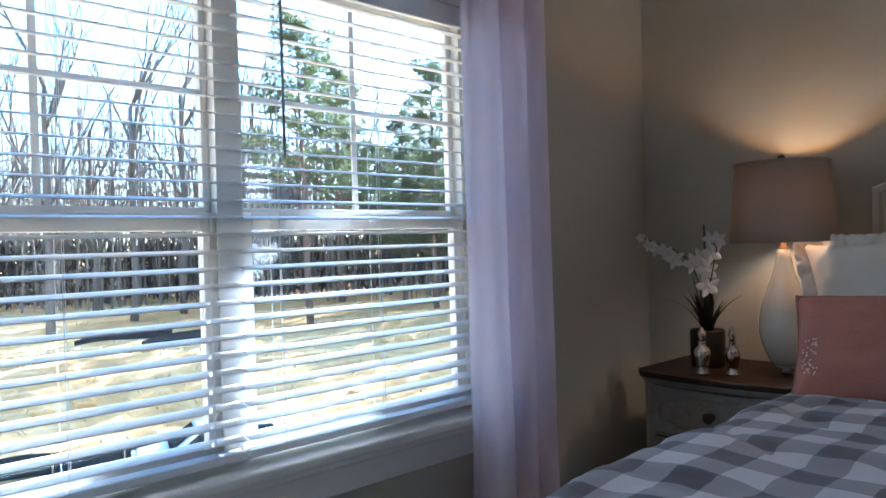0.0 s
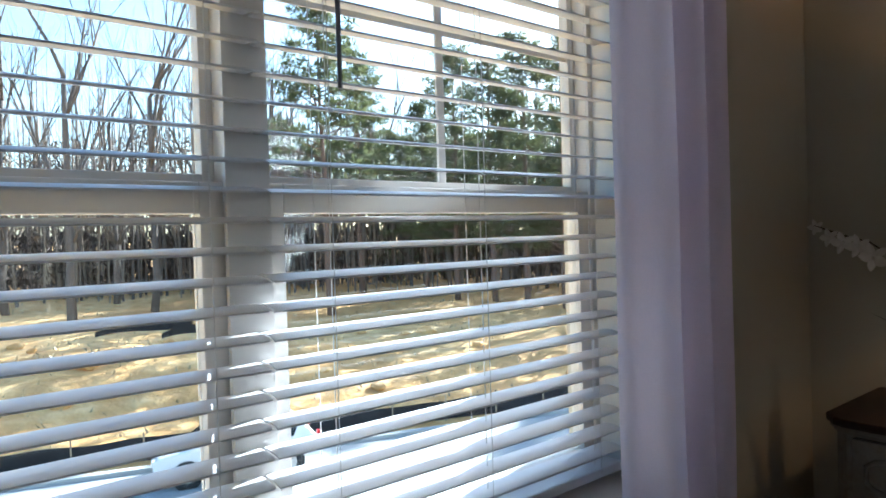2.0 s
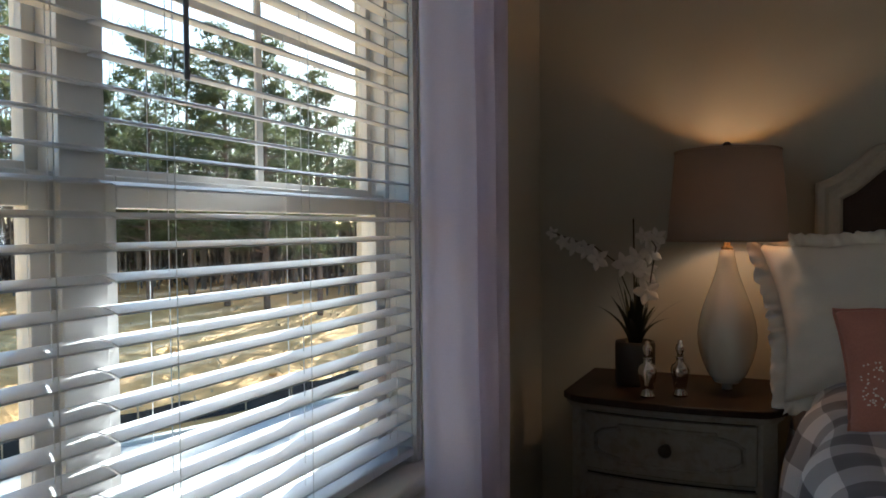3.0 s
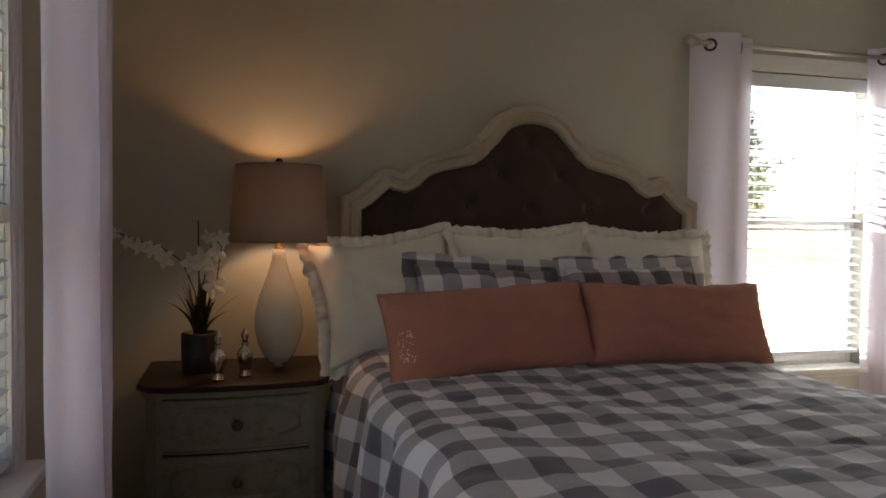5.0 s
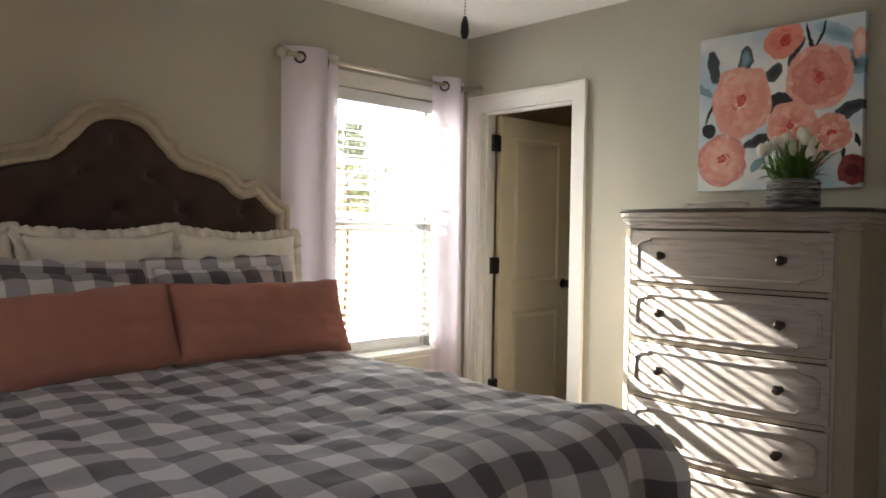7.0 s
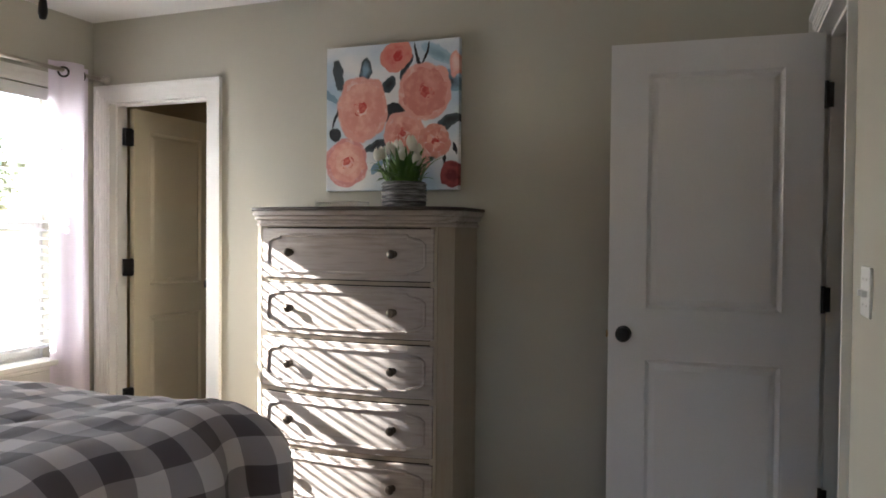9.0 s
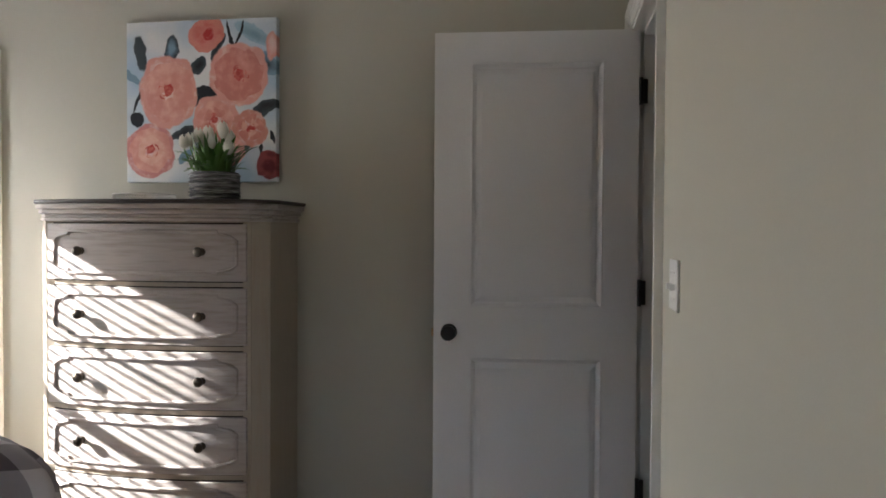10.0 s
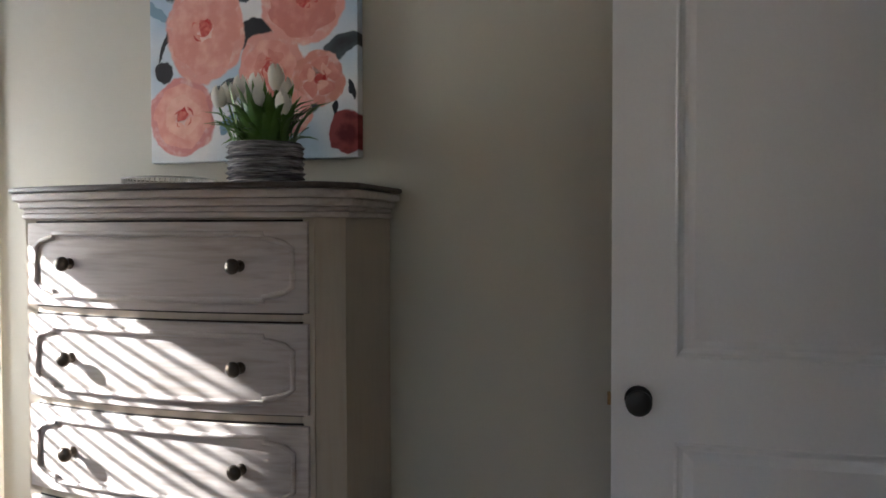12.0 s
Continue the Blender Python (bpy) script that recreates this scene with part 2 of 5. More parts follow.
def box(lo, hi, bevel=0.0, bm=None, seg=2):
    own = bm or bmesh.new()
    g = bmesh.ops.create_cube(own, size=1.0)["verts"]
    c, s = (Vector(lo) + Vector(hi)) / 2, Vector(hi) - Vector(lo)
    for v in g:
        v.co = Vector((v.co.x * s.x, v.co.y * s.y, v.co.z * s.z)) + c
    if bevel:
        es = list({e for v in g for e in v.link_edges})
        bmesh.ops.bevel(own, geom=es, offset=bevel, segments=seg, affect="EDGES", profile=0.6)
    return own


def lathe(profile, seg=32, bm=None, at=(0, 0, 0)):
    """A turned shape from (radius, height) pairs."""
    own = bm or bmesh.new()
    rings = []
    for r, z in profile:
        if r < 1e-5:
            rings.append([own.verts.new((at[0], at[1], at[2] + z))])
        else:
            rings.append([own.verts.new((at[0] + r * math.cos(2 * math.pi * i / seg), at[1] + r * math.sin(2 * math.pi * i / seg), at[2] + z)) for i in range(seg)])
    for a, b in zip(rings, rings[1:]):
        for i in range(seg):
            j = (i + 1) % seg
            q = [a[i % len(a)], a[j % len(a)], b[j % len(b)], b[i % len(b)]]
            u = list(dict.fromkeys(q))
            if len(u) > 2:
                own.faces.new(u)
    return own


def tube(points, radii, seg=8, bm=None, closed=False):
    """A round bar along points; radii a number or one per point."""
    own = bm or bmesh.new()
    pts = [Vector(p) for p in points]
    rad = radii if isinstance(radii, (list, tuple)) else [radii] * len(pts)
    rings = []
    ref = Vector((0.0123, 0.3, 1.0)).normalized()
    for i, p in enumerate(pts):
        a, b = (pts[i - 1], pts[(i + 1) % len(pts)]) if closed else (pts[max(i - 1, 0)], pts[min(i + 1, len(pts) - 1)])
        d = (b - a).normalized()
        r = ref if abs(d.dot(ref)) < 0.95 else Vector((1, 0.1, 0)).normalized()
        u = d.cross(r).normalized()
        w = d.cross(u)
        rings.append([own.verts.new(p + (u * math.cos(2 * math.pi * k / seg) + w * math.sin(2 * math.pi * k / seg)) * rad[i]) for k in range(seg)])
    pairs = list(zip(rings, rings[1:])) + ([(rings[-1], rings[0])] if closed else [])
    for a, b in pairs:
        for k in range(seg):
            own.faces.new((a[k], a[(k + 1) % seg], b[(k + 1) % seg], b[k]))
    if not closed:
        own.faces.new(rings[0][::-1])
        own.faces.new(rings[-1])
    return own


def prism(outline, lo, hi, axis=2, bevel=0.0, bm=None):
    """An outline pulled from lo to hi along an axis; the outline gives the two other coordinates in order."""
    own = bm or bmesh.new()

    def place(a, b, h):
        c = [a, b]
        c.insert(axis, h)
        return own.verts.new(c)
    low, top = [place(a, b, lo) for a, b in outline], [place(a, b, hi) for a, b in outline]
    own.faces.new(low)
    own.faces.new(top[::-1])
    n = len(low)
    for i in range(n):
        own.faces.new((low[i], low[(i + 1) % n], top[(i + 1) % n], top[i]))
    if bevel:
        bmesh.ops.recalc_face_normals(own, faces=own.faces[:])
        es = [e for e in own.edges if len(e.link_faces) == 2 and e.calc_face_angle(0) > 0.5]
        bmesh.ops.bevel(own, geom=es, offset=bevel, segments=2, affect="EDGES", profile=0.6)
    return own


def sheet(f, nu, nv, bm=None, uv=None, close_u=False):
    """A grid surface; f(u, v) gives a point, uv(u, v) its cloth coordinates."""
    own = bm or bmesh.new()
    vs = [[own.verts.new(f(i / nu, j / nv)) for j in range(nv + 1)] for i in range(nu + (0 if close_u else 1))]
    lay = own.loops.layers.uv.verify() if uv else None
    for i in range(nu):
        for j in range(nv):
            k = (i + 1) % len(vs) if close_u else i + 1
            fc = own.faces.new((vs[i][j], vs[k][j], vs[k][j + 1], vs[i][j + 1]))
            if lay:
                for lp, (a, b) in zip(fc.loops, ((i, j), (i + 1, j), (i + 1, j + 1), (i, j + 1))):
                    lp[lay].uv = uv(a / nu, b / nv)
    return own


def n3(x, y, z=0.0):
    return noise.noise(Vector((x, y, z)))


# ---- the room ----
EAST, SOUTH, HEIGHT = 3.782, -3.600, 2.44
W1 = (-2.80, -1.058, 0.706, 2.03)   # west window: y from, y to, z from, z to
W2 = (2.78, 3.50, 0.62, 2.03)     # north window: x from, x to, z from, z to
D1 = (-0.785, -0.105, 2.005)        # closet doorway in the east wall
D2 = (2.86, 3.685, 2.045)         # entry doorway in the south wall


def structure(name, bm, material, label, category="wall"):
    return tagged(part(name, bm, material), label, category, kind="structure")


def wall_x(name, x0, x1, y0, y1, z1, hole, label, material=WALL):
    """A wall that runs along y, with one hole (y from, y to, z from, z to)."""
    a, b, c, d = hole
    bm = box((x0, y0, 0), (x1, a, z1))
    box((x0, b, 0), (x1, y1, z1), bm=bm)
    box((x0, a, d), (x1, b, z1), bm=bm)
    if c > 0:
        box((x0, a, 0), (x1, b, c), bm=bm)
    return structure(name, bm, material, label)


def wall_y(name, y0, y1, x0, x1, z1, hole, label, material=WALL):
    a, b, c, d = hole
    bm = box((x0, y0, 0), (a, y1, z1))
    box((b, y0, 0), (x1, y1, z1), bm=bm)
    box((a, y0, d), (b, y1, z1), bm=bm)
    if c > 0:
        box((a, y0, 0), (b, y1, c), bm=bm)
    return structure(name, bm, material, label)


wall_x("wall_west", -0.15, 0.0, SOUTH - 0.12, 0.15, HEIGHT, W1, "greige painted wall around the wide double window")
wall_y("wall_north", 0.0, 0.15, 0.0, EAST, HEIGHT, W2, "greige painted wall behind the bed head")
wall_x("wall_east", EAST, EAST + 0.12, SOUTH - 0.12, 0.15, HEIGHT, (D1[0], D1[1], 0, D1[2]), "greige painted wall behind the tall chest")
wall_y("wall_south", SOUTH - 0.12, SOUTH, 0.0, EAST, HEIGHT, (D2[0], D2[1], 0, D2[2]), "greige painted wall with the entry doorway")
structure("floor", box((-0.15, SOUTH - 3.2, -0.06), (EAST + 5.5, 0.15, 0.0)), CARPET, "beige carpeted bedroom floor", "floor")
structure("ceiling", box((-0.15, SOUTH - 3.2, HEIGHT), (EAST + 5.5, 0.15, HEIGHT + 0.1)), CEILING, "off-white matte painted ceiling", "ceiling")
# unseen overhang, added and sized to keep sun off the upper slats
bm = box((-0.80, -9.0, 2.56), (-0.15, 0.80, 2.60))
box((-0.82, -9.0, 2.52), (-0.80, 0.80, 2.72), bm=bm)
structure("eave", bm, SIDING, "unseen white overhang added to shade the wide window", "eave")
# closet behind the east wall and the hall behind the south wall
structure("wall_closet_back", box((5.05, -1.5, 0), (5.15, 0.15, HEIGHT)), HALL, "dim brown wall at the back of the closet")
structure("wall_closet_side", box((EAST + 0.12, -1.6, 0), (5.05, -1.5, HEIGHT)), CLOSET_WALL, "tan side wall of the closet, warm light in its colour")
structure("wall_closet_north", box((EAST + 0.12, 0.0, 0), (5.05, 0.15, HEIGHT)), CLOSET_WALL, "tan north wall of the closet, warm light in its colour")
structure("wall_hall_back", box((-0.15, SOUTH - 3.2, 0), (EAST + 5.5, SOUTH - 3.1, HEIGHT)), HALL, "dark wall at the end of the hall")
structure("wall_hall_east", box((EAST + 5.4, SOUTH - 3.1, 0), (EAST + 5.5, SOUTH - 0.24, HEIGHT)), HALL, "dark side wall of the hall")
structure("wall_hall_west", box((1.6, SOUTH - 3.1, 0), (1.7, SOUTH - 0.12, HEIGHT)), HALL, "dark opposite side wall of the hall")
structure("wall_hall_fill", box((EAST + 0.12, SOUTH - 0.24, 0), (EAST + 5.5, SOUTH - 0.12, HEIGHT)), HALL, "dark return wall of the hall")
for nm, lo, hi in (("baseboard_north", (0.0, -0.014, 0), (EAST, 0.0, 0.10)), ("baseboard_west", (0.0, SOUTH, 0), (0.014, -0.014, 0.10)),
                   ("baseboard_east", (EAST - 0.014, SOUTH + 0.07, 0), (EAST, -0.89, 0.10)), ("baseboard_south", (0.014, SOUTH, 0), (2.77, SOUTH + 0.014, 0.10))):
    structure(nm, box(lo, hi, 0.004), TRIM, "white painted baseboard along the wall", "baseboard")


def casing(name, along, a, b, top, face, out, width=0.080, label="white moulded door casing"):
    """Trim round a doorway, along 'x' or 'y', on the wall face at that coordinate; out: +1 or -1 away from the wall."""
    root = tagged(new(name), label, "door casing", kind="structure")
    prof = ((0.0, 0.006), (0.014, 0.010), (0.03, 0.012), (0.052, 0.015), (0.060, 0.019), (0.074, 0.023), (width, 0.020))
    for side in ("left", "right", "head"):
        bm = bmesh.new()
        if side == "head":
            for (w0, t0), (w1, t1) in zip(prof, prof[1:]):
                lo, hi = [a - w1, top + w0], [b + w1, top + w1]
                tt = max(t0, t1)
                p0, p1 = (lo[0], face, lo[1]), (hi[0], face + out * tt, hi[1])
                if along == "y":
                    p0, p1 = (face, lo[0], lo[1]), (face + out * tt, hi[0], hi[1])
                box([min(q) for q in zip(p0, p1)], [max(q) for q in zip(p0, p1)], bm=bm)
        else:
            e, s = (a, -1) if side == "left" else (b, 1)
            for (w0, t0), (w1, t1) in zip(prof, prof[1:]):
                tt = max(t0, t1)
                p0, p1 = (e + s * w0, face, 0.0), (e + s * w1, face + out * tt, top + w0)
                if along == "y":
                    p0, p1 = (face, e + s * w0, 0.0), (face + out * tt, e + s * w1, top + w0)
                box([min(q) for q in zip(p0, p1)], [max(q) for q in zip(p0, p1)], bm=bm)
        part("casing_" + ("head" if side == "head" else "side"), bm, TRIM, root)
    return root


def jamb(name, along, a, b, top, f0, f1, label):
    """The lining of a doorway with its door stop."""
    bm = bmesh.new()
    mid = (f0 + f1) / 2
    for p0, p1, t in (((a, 0), (a + 0.014, top), 0), ((b - 0.014, 0), (b, top), 0), ((a + 0.014, top - 0.014), (b - 0.014, top), 0),
                      ((a + 0.014, 0), (a + 0.026, top - 0.026), 1), ((b - 0.026, 0), (b - 0.014, top - 0.026), 1), ((a + 0.014, top - 0.026), (b - 0.014, top - 0.014), 1)):
        g0, g1 = (f0, f1) if not t else (mid - 0.018, mid + 0.018)
        lo, hi = ((p0[0], g0, p0[1]), (p1[0], g1, p1[1])) if along == "x" else ((g0, p0[0], p0[1]), (g1, p1[0], p1[1]))
        box(lo, hi, bm=bm)
    return structure(name, bm, TRIM, label, "door frame")


casing("trim_closet", "y", D1[0], D1[1], D1[2], EAST, -1)
jamb("trim_closet_lining", "y", D1[0], D1[1], D1[2], EAST - 0.004, EAST + 0.124, "white lining of the closet doorway")
casing("trim_entry", "x", D2[0], D2[1], D2[2], SOUTH, 1)
jamb("trim_entry_lining", "x", D2[0], D2[1], D2[2], SOUTH - 0.124, SOUTH + 0.004, "white lining of the entry doorway")


def panel_door(name, width, height, panels, paint, label, knob_z, mirror=1):
    """A two-panel door: hinge edge on the z axis, leaf along +y, thickness along x about 0."""
    root = thing(name, (0, 0, 0), label, "door", kind="structure")
    th = 0.035
    bm = bmesh.new()
    y0 = 0.0
    # stiles, rails and recessed fields between them
    py0, py1 = panels[0][0], panels[0][1]
    box((-th / 2, y0, 0.008), (th / 2, py0, height), bm=bm)
    box((-th / 2, py1, 0.008), (th / 2, width, height), bm=bm)
    zs = sorted([(p[2], p[3]) for p in panels])
    edges = [0.008] + [q for z in zs for q in z] + [height]
    for lo, hi in zip(edges[::2], edges[1::2]):
        box((-th / 2, py0, lo), (th / 2, py1, hi), bm=bm)
    part("door_leaf", bm, paint, root)
    for a, b, c, d in panels:
        for s in (-1, 1):
            bm = bmesh.new()
            loops = []
            for inset, dep in ((0.0, 0.0), (0.002, 0.0015), (0.006, 0.001), (0.012, -0.006), (0.018, -0.010), (0.021, -0.0105), (0.028, -0.006), (0.042, -0.001), (0.045, -0.001)):
                x = s * (th / 2 + dep)
                loops.append([bm.verts.new((x, yy, zz)) for yy, zz in ((a + inset, c + inset), (b - inset, c + inset), (b - inset, d - inset), (a + inset, d - inset))])
            for p, q in zip(loops, loops[1:]):
                for i in range(4):
                    bm.faces.new((p[i], p[(i + 1) % 4], q[(i + 1) % 4], q[i]))
            bm.faces.new(loops[-1])
            part("panel", bm, paint, root)
    for s in (-1, 1):
        bm = lathe([(0.0, 0.0), (0.030, 0.0), (0.031, 0.006), (0.012, 0.010), (0.011, 0.030), (0.022, 0.036), (0.029, 0.046), (0.028, 0.056), (0.018, 0.064), (0.0, 0.066)], 24)
        bmesh.ops.transform(bm, matrix=pose(s * th / 2, width - 0.06, knob_z, 0, 90 * s, 0), verts=bm.verts)
        part("door_knob", bm, BRONZE, root, "round black door knob", True)
    part("latch", box((-0.009, width, knob_z - 0.02), (0.009, width + 0.009, knob_z + 0.008), 0.002), BRASS, root, "small metal latch")
    return root


def hinge_leaf(parent, x, y, z, dx, dy):
    bm = bmesh.new()
    box((min(0, dx), min(0, dy), -0.045), (max(0, dx), max(0, dy), 0.045), 0.0, bm)
    tube([(0, 0, -0.05), (0, 0, 0.05)], 0.0075, 10, bm)
    bmesh.ops.translate(bm, vec=(x, y, z), verts=bm.verts)
    return part("hinge", bm, BRONZE, parent, "black butt hinge")


entry = panel_door("door_1", 0.760, 2.035, [(0.128, 0.622, 0.13, 0.81), (0.128, 0.622, 1.0, 1.92)], DOOR_PAINT,
                   "white two-panel entry door standing open against the wall", 0.905)
entry.matrix_world = pose(3.652, -3.622, 0.0, 0, 0, 3.6)
for z in (1.806, 1.062, 0.32):
    hinge_leaf(entry, -0.022, -0.005, z, 0.004, -0.024)
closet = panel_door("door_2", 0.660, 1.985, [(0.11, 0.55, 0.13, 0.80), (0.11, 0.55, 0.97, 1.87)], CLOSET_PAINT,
                    "cream two-panel closet door, warm light in its paint, standing open inwards", 0.955)
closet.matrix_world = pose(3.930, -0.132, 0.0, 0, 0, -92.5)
for z in (1.82, 1.085, 0.35):
    hinge_leaf(closet, 0.016, -0.020, z, -0.034, 0.0195)
    part("jamb_leaf", box((-0.022, -0.070, z - 0.048), (0.0245, -0.022, z + 0.048), 0.003), BRONZE, closet, "black hinge leaf")


# ---- windows ----
def window_unit(root, along, a, b, z0, z1, face, out, muntins=True):
    """A single-hung unit between a and b, glass set back from the wall face by out's sign."""
    def put(name, u0, u1, za, zb, d0, d1, material=VINYL, bevel=0.002, label=""):
        q = [(u0, face + out * d0, za), (u1, face + out * d1, zb)]
        if along == "y":
            q = [(p[1], p[0], p[2]) for p in q]
        lo, hi = [min(c) for c in zip(*q)], [max(c) for c in zip(*q)]
        return part(name, box(lo, hi, bevel), material, root, label)
    rail = 1.335
    f = 0.020
    for n_, u0, u1, za, zb in (("frame_side", a, a + f, z0, z1), ("frame_side", b - f, b, z0, z1), ("frame_head", a + f, b - f, z1 - f, z1), ("frame_sill", a + f, b - f, z0, z0 + f)):
        put(n_, u0, u1, za, zb, 0.055, 0.125)
    # upper sash, set further out
    s = 0.020
    a1, b1 = a + f, b - f
    for n_, u0, u1, za, zb in (("sash_stile", a1, a1 + s, rail, z1 - f), ("sash_stile", b1 - s, b1, rail, z1 - f), ("sash_rail", a1 + s, b1 - s, z1 - f - 0.025, z1 - f), ("sash_rail", a1 + s, b1 - s, rail, rail + 0.034)):
        put(n_, u0, u1, za, zb, 0.093, 0.118)
    put("upper_pane", a1 + s, b1 - s, rail + 0.034, z1 - f - 0.025, 0.105, 0.109, PANE, 0).visible_shadow = False
    if muntins:
        m = (a + b) / 2
        put("muntin", m - 0.009, m + 0.009, rail + 0.034, z1 - f - 0.025, 0.098, 0.104, bevel=0.001)
        put("muntin", a1 + s, b1 - s, 1.665 - 0.009, 1.665 + 0.009, 0.0985, 0.1035, bevel=0.001)
    # lower sash, nearer the room, with a taller frame
    s = 0.040
    for n_, u0, u1, za, zb in (("sash_stile", a1, a1 + s, z0 + f, rail + 0.02), ("sash_stile", b1 - s, b1, z0 + f, rail + 0.02), ("meeting_rail", a1 + s, b1 - s, 1.308, rail + 0.02), ("sash_rail", a1 + s, b1 - s, z0 + f, z0 + f + 0.045)):
        put(n_, u0, u1, za, zb, 0.060, 0.090, bevel=0.003)
    put("lower_pane", a1 + s, b1 - s, z0 + f + 0.045, 1.308, 0.074, 0.078, PANE, 0).visible_shadow = False
    put("sash_lock", (a + b) / 2 - 0.24, (a + b) / 2 - 0.19, 1.337, 1.349, 0.046, 0.060, bevel=0.003, label="white sash lock")
    put("lock_lever", (a + b) / 2 - 0.20, (a + b) / 2 - 0.175, 1.340, 1.346, 0.040, 0.050, BRONZE, bevel=0.001, label="dark lock lever")


def sill(root, along, a, b, z, face, out):
    def put(name, u0, u1, za, zb, d0, d1, bevel):
        q = [(u0, face + out * d0, za), (u1, face + out * d1, zb)]
        if along == "y":
            q = [(p[1], p[0], p[2]) for p in q]
        part(name, box([min(c) for c in zip(*q)], [max(c) for c in zip(*q)], bevel, seg=3), TRIM, root)
    put("window_stool", a - 0.10, b + 0.10, z - 0.027, z + 0.003, -0.072, 0.058, 0.010)
    put("stool_moulding", a - 0.09, b + 0.09, z - 0.056, z - 0.028, -0.040, -0.0, 0.010)
    put("window_apron", a - 0.085, b + 0.085, z - 0.135, z - 0.059, -0.016, -0.0, 0.005)


win_west = tagged(new("window_1"), "white vinyl double window with divided upper sashes", "window", kind="structure")
mid = -1.9365
window_unit(win_west, "y", W1[0], mid - 0.010, W1[2], W1[3], 0.0, -1)
window_unit(win_west, "y", mid + 0.008, W1[1], W1[2], W1[3], 0.0, -1)
part("mullion", box((-0.054, mid - 0.0365, W1[2]), (-0.044, mid + 0.0365, W1[3]), 0.002), VINYL, win_west)
part("mullion_core", box((-0.124, mid - 0.009, W1[2]), (-0.0545, mid + 0.007, W1[3])), VINYL, win_west)
sill(win_west, "y", W1[0], W1[1], W1[2], 0.0, -1)
part("reveal_head", box((-0.055, W1[0], W1[3] - 0.004), (0.0, W1[1], W1[3] + 0.001)), TRIM, win_west)
part("reveal_side", box((-0.055, W1[1] - 0.004, W1[2]), (0.0, W1[1] + 0.001, W1[3] - 0.004)), TRIM, win_west)
part("reveal_side", box((-0.055, W1[0] - 0.001, W1[2]), (0.0, W1[0] + 0.004, W1[3] - 0.004)), TRIM, win_west)
win_north = tagged(new("window_2"), "white vinyl window bright with sunlight beside the bed", "window", kind="structure")
window_unit(win_north, "x", W2[0], W2[1], W2[2], W2[3], 0.0, 1)
sill(win_north, "x", W2[0], W2[1], W2[2], 0.0, 1)


def window_casing(root, along, a, b, z0, z1, face, out):
    for nm, u0, u1, za, zb in (("casing_side", a - 0.075, a, z0, z1), ("casing_side", b, b + 0.075, z0, z1), ("casing_head", a - 0.075, b + 0.075, z1, z1 + 0.075)):
        bm = bmesh.new()
        for w, d in ((0.0, 0.012), (0.02, 0.017), (0.05, 0.021)):
            if nm == "casing_head":
                q = [(u0, face, za + w), (u1, face + out * d, zb)]
            elif u0 < a:
                q = [(u0, face, za), (u1 - w, face + out * d, zb)]
            else:
                q = [(u0 + w, face, za), (u1, face + out * d, zb)]
            if along == "y":
                q = [(p[1], p[0], p[2]) for p in q]
            box([min(c) for c in zip(*q)], [max(c) for c in zip(*q)], bm=bm)
        part(nm, bm, TRIM, root)


window_casing(win_west, "y", W1[0], W1[1], W1[2], W1[3], 0.0, 1)
window_casing(win_north, "x", W2[0], W2[1], W2[2], W2[3], 0.0, -1)


# ---- blinds ----
def slat_mesh(length):
    bm = bmesh.new()
    prof = [(-0.0245 + 0.049 * i / 6, 0.0028 * (1 - (2 * i / 6 - 1) ** 2)) for i in range(7)]
    ring = [(u, w + 0.0014) for u, w in prof] + [(u, w - 0.0014) for u, w in prof[::-1]]
    return finish(prism([(u, w) for u, w in ring], -length / 2, length / 2, axis=1, bm=bm), "slat")


def blind(length, top, bottom, label, wand_at=None, tilt=9.0):
    """A two-inch slatted blind along its own y, room side towards +x, hung at z = 0 of its root."""
    root = thing("window_blind", (0, 0, 0), label, "window blind", "white slatted window blinds")
    me = slat_mesh(length)
    part("headrail", box((-0.028, -length / 2, top - 0.045), (0.026, length / 2, top), 0.003), SLAT, root)
    part("valance", box((0.027, -length / 2, top - 0.062), (0.036, length / 2, top + 0.002), 0.003), SLAT, root)
    part("bottom_rail", box((-0.025, -length / 2, bottom - 0.020), (0.025, length / 2, bottom), 0.005), SLAT, root)
    z = bottom + 0.030
    rng = random.Random(7)
    while z < top - 0.06:
        s = part("slat", me, SLAT, root)
        s.matrix_local = pose(rng.uniform(-0.0008, 0.0008), rng.uniform(-0.001, 0.001), z, rng.uniform(-0.12, 0.12), tilt + rng.uniform(-1.6, 1.6), rng.uniform(-0.06, 0.06))
        z += 0.0432
    for c in (-0.38, 0.01, 0.40):
        y = c * length
        for x in (-0.0265, 0.0265):
            part("ladder_cord", tube([(x, y, bottom - 0.01), (x, y, top - 0.04)], 0.0008, 5), CORD, root)
        part("lift_cord", tube([(0.0, y + 0.012, bottom - 0.018), (0.0, y + 0.012, top - 0.04)], 0.0009, 5), CORD, root)
    if wand_at is not None:
        part("tilt_wand", tube([(0.042, wand_at, top - 0.05), (0.044, wand_at, top - 0.09), (0.044, wand_at, 1.495)], [0.002, 0.0042, 0.0042], 6), WAND, root, "grey tilt wand")
    return root


b1 = blind(0.864, 2.022, 0.748, "white two-inch slat blind tilted open over the window", -1.815 - (-1.4965))
b1.matrix_world = pose(-0.0165, -1.4965, 0)
b2 = blind(0.860, 2.022, 0.748, "white two-inch slat blind tilted open beside its twin")
b2.matrix_world = pose(-0.0165, -2.3665, 0)
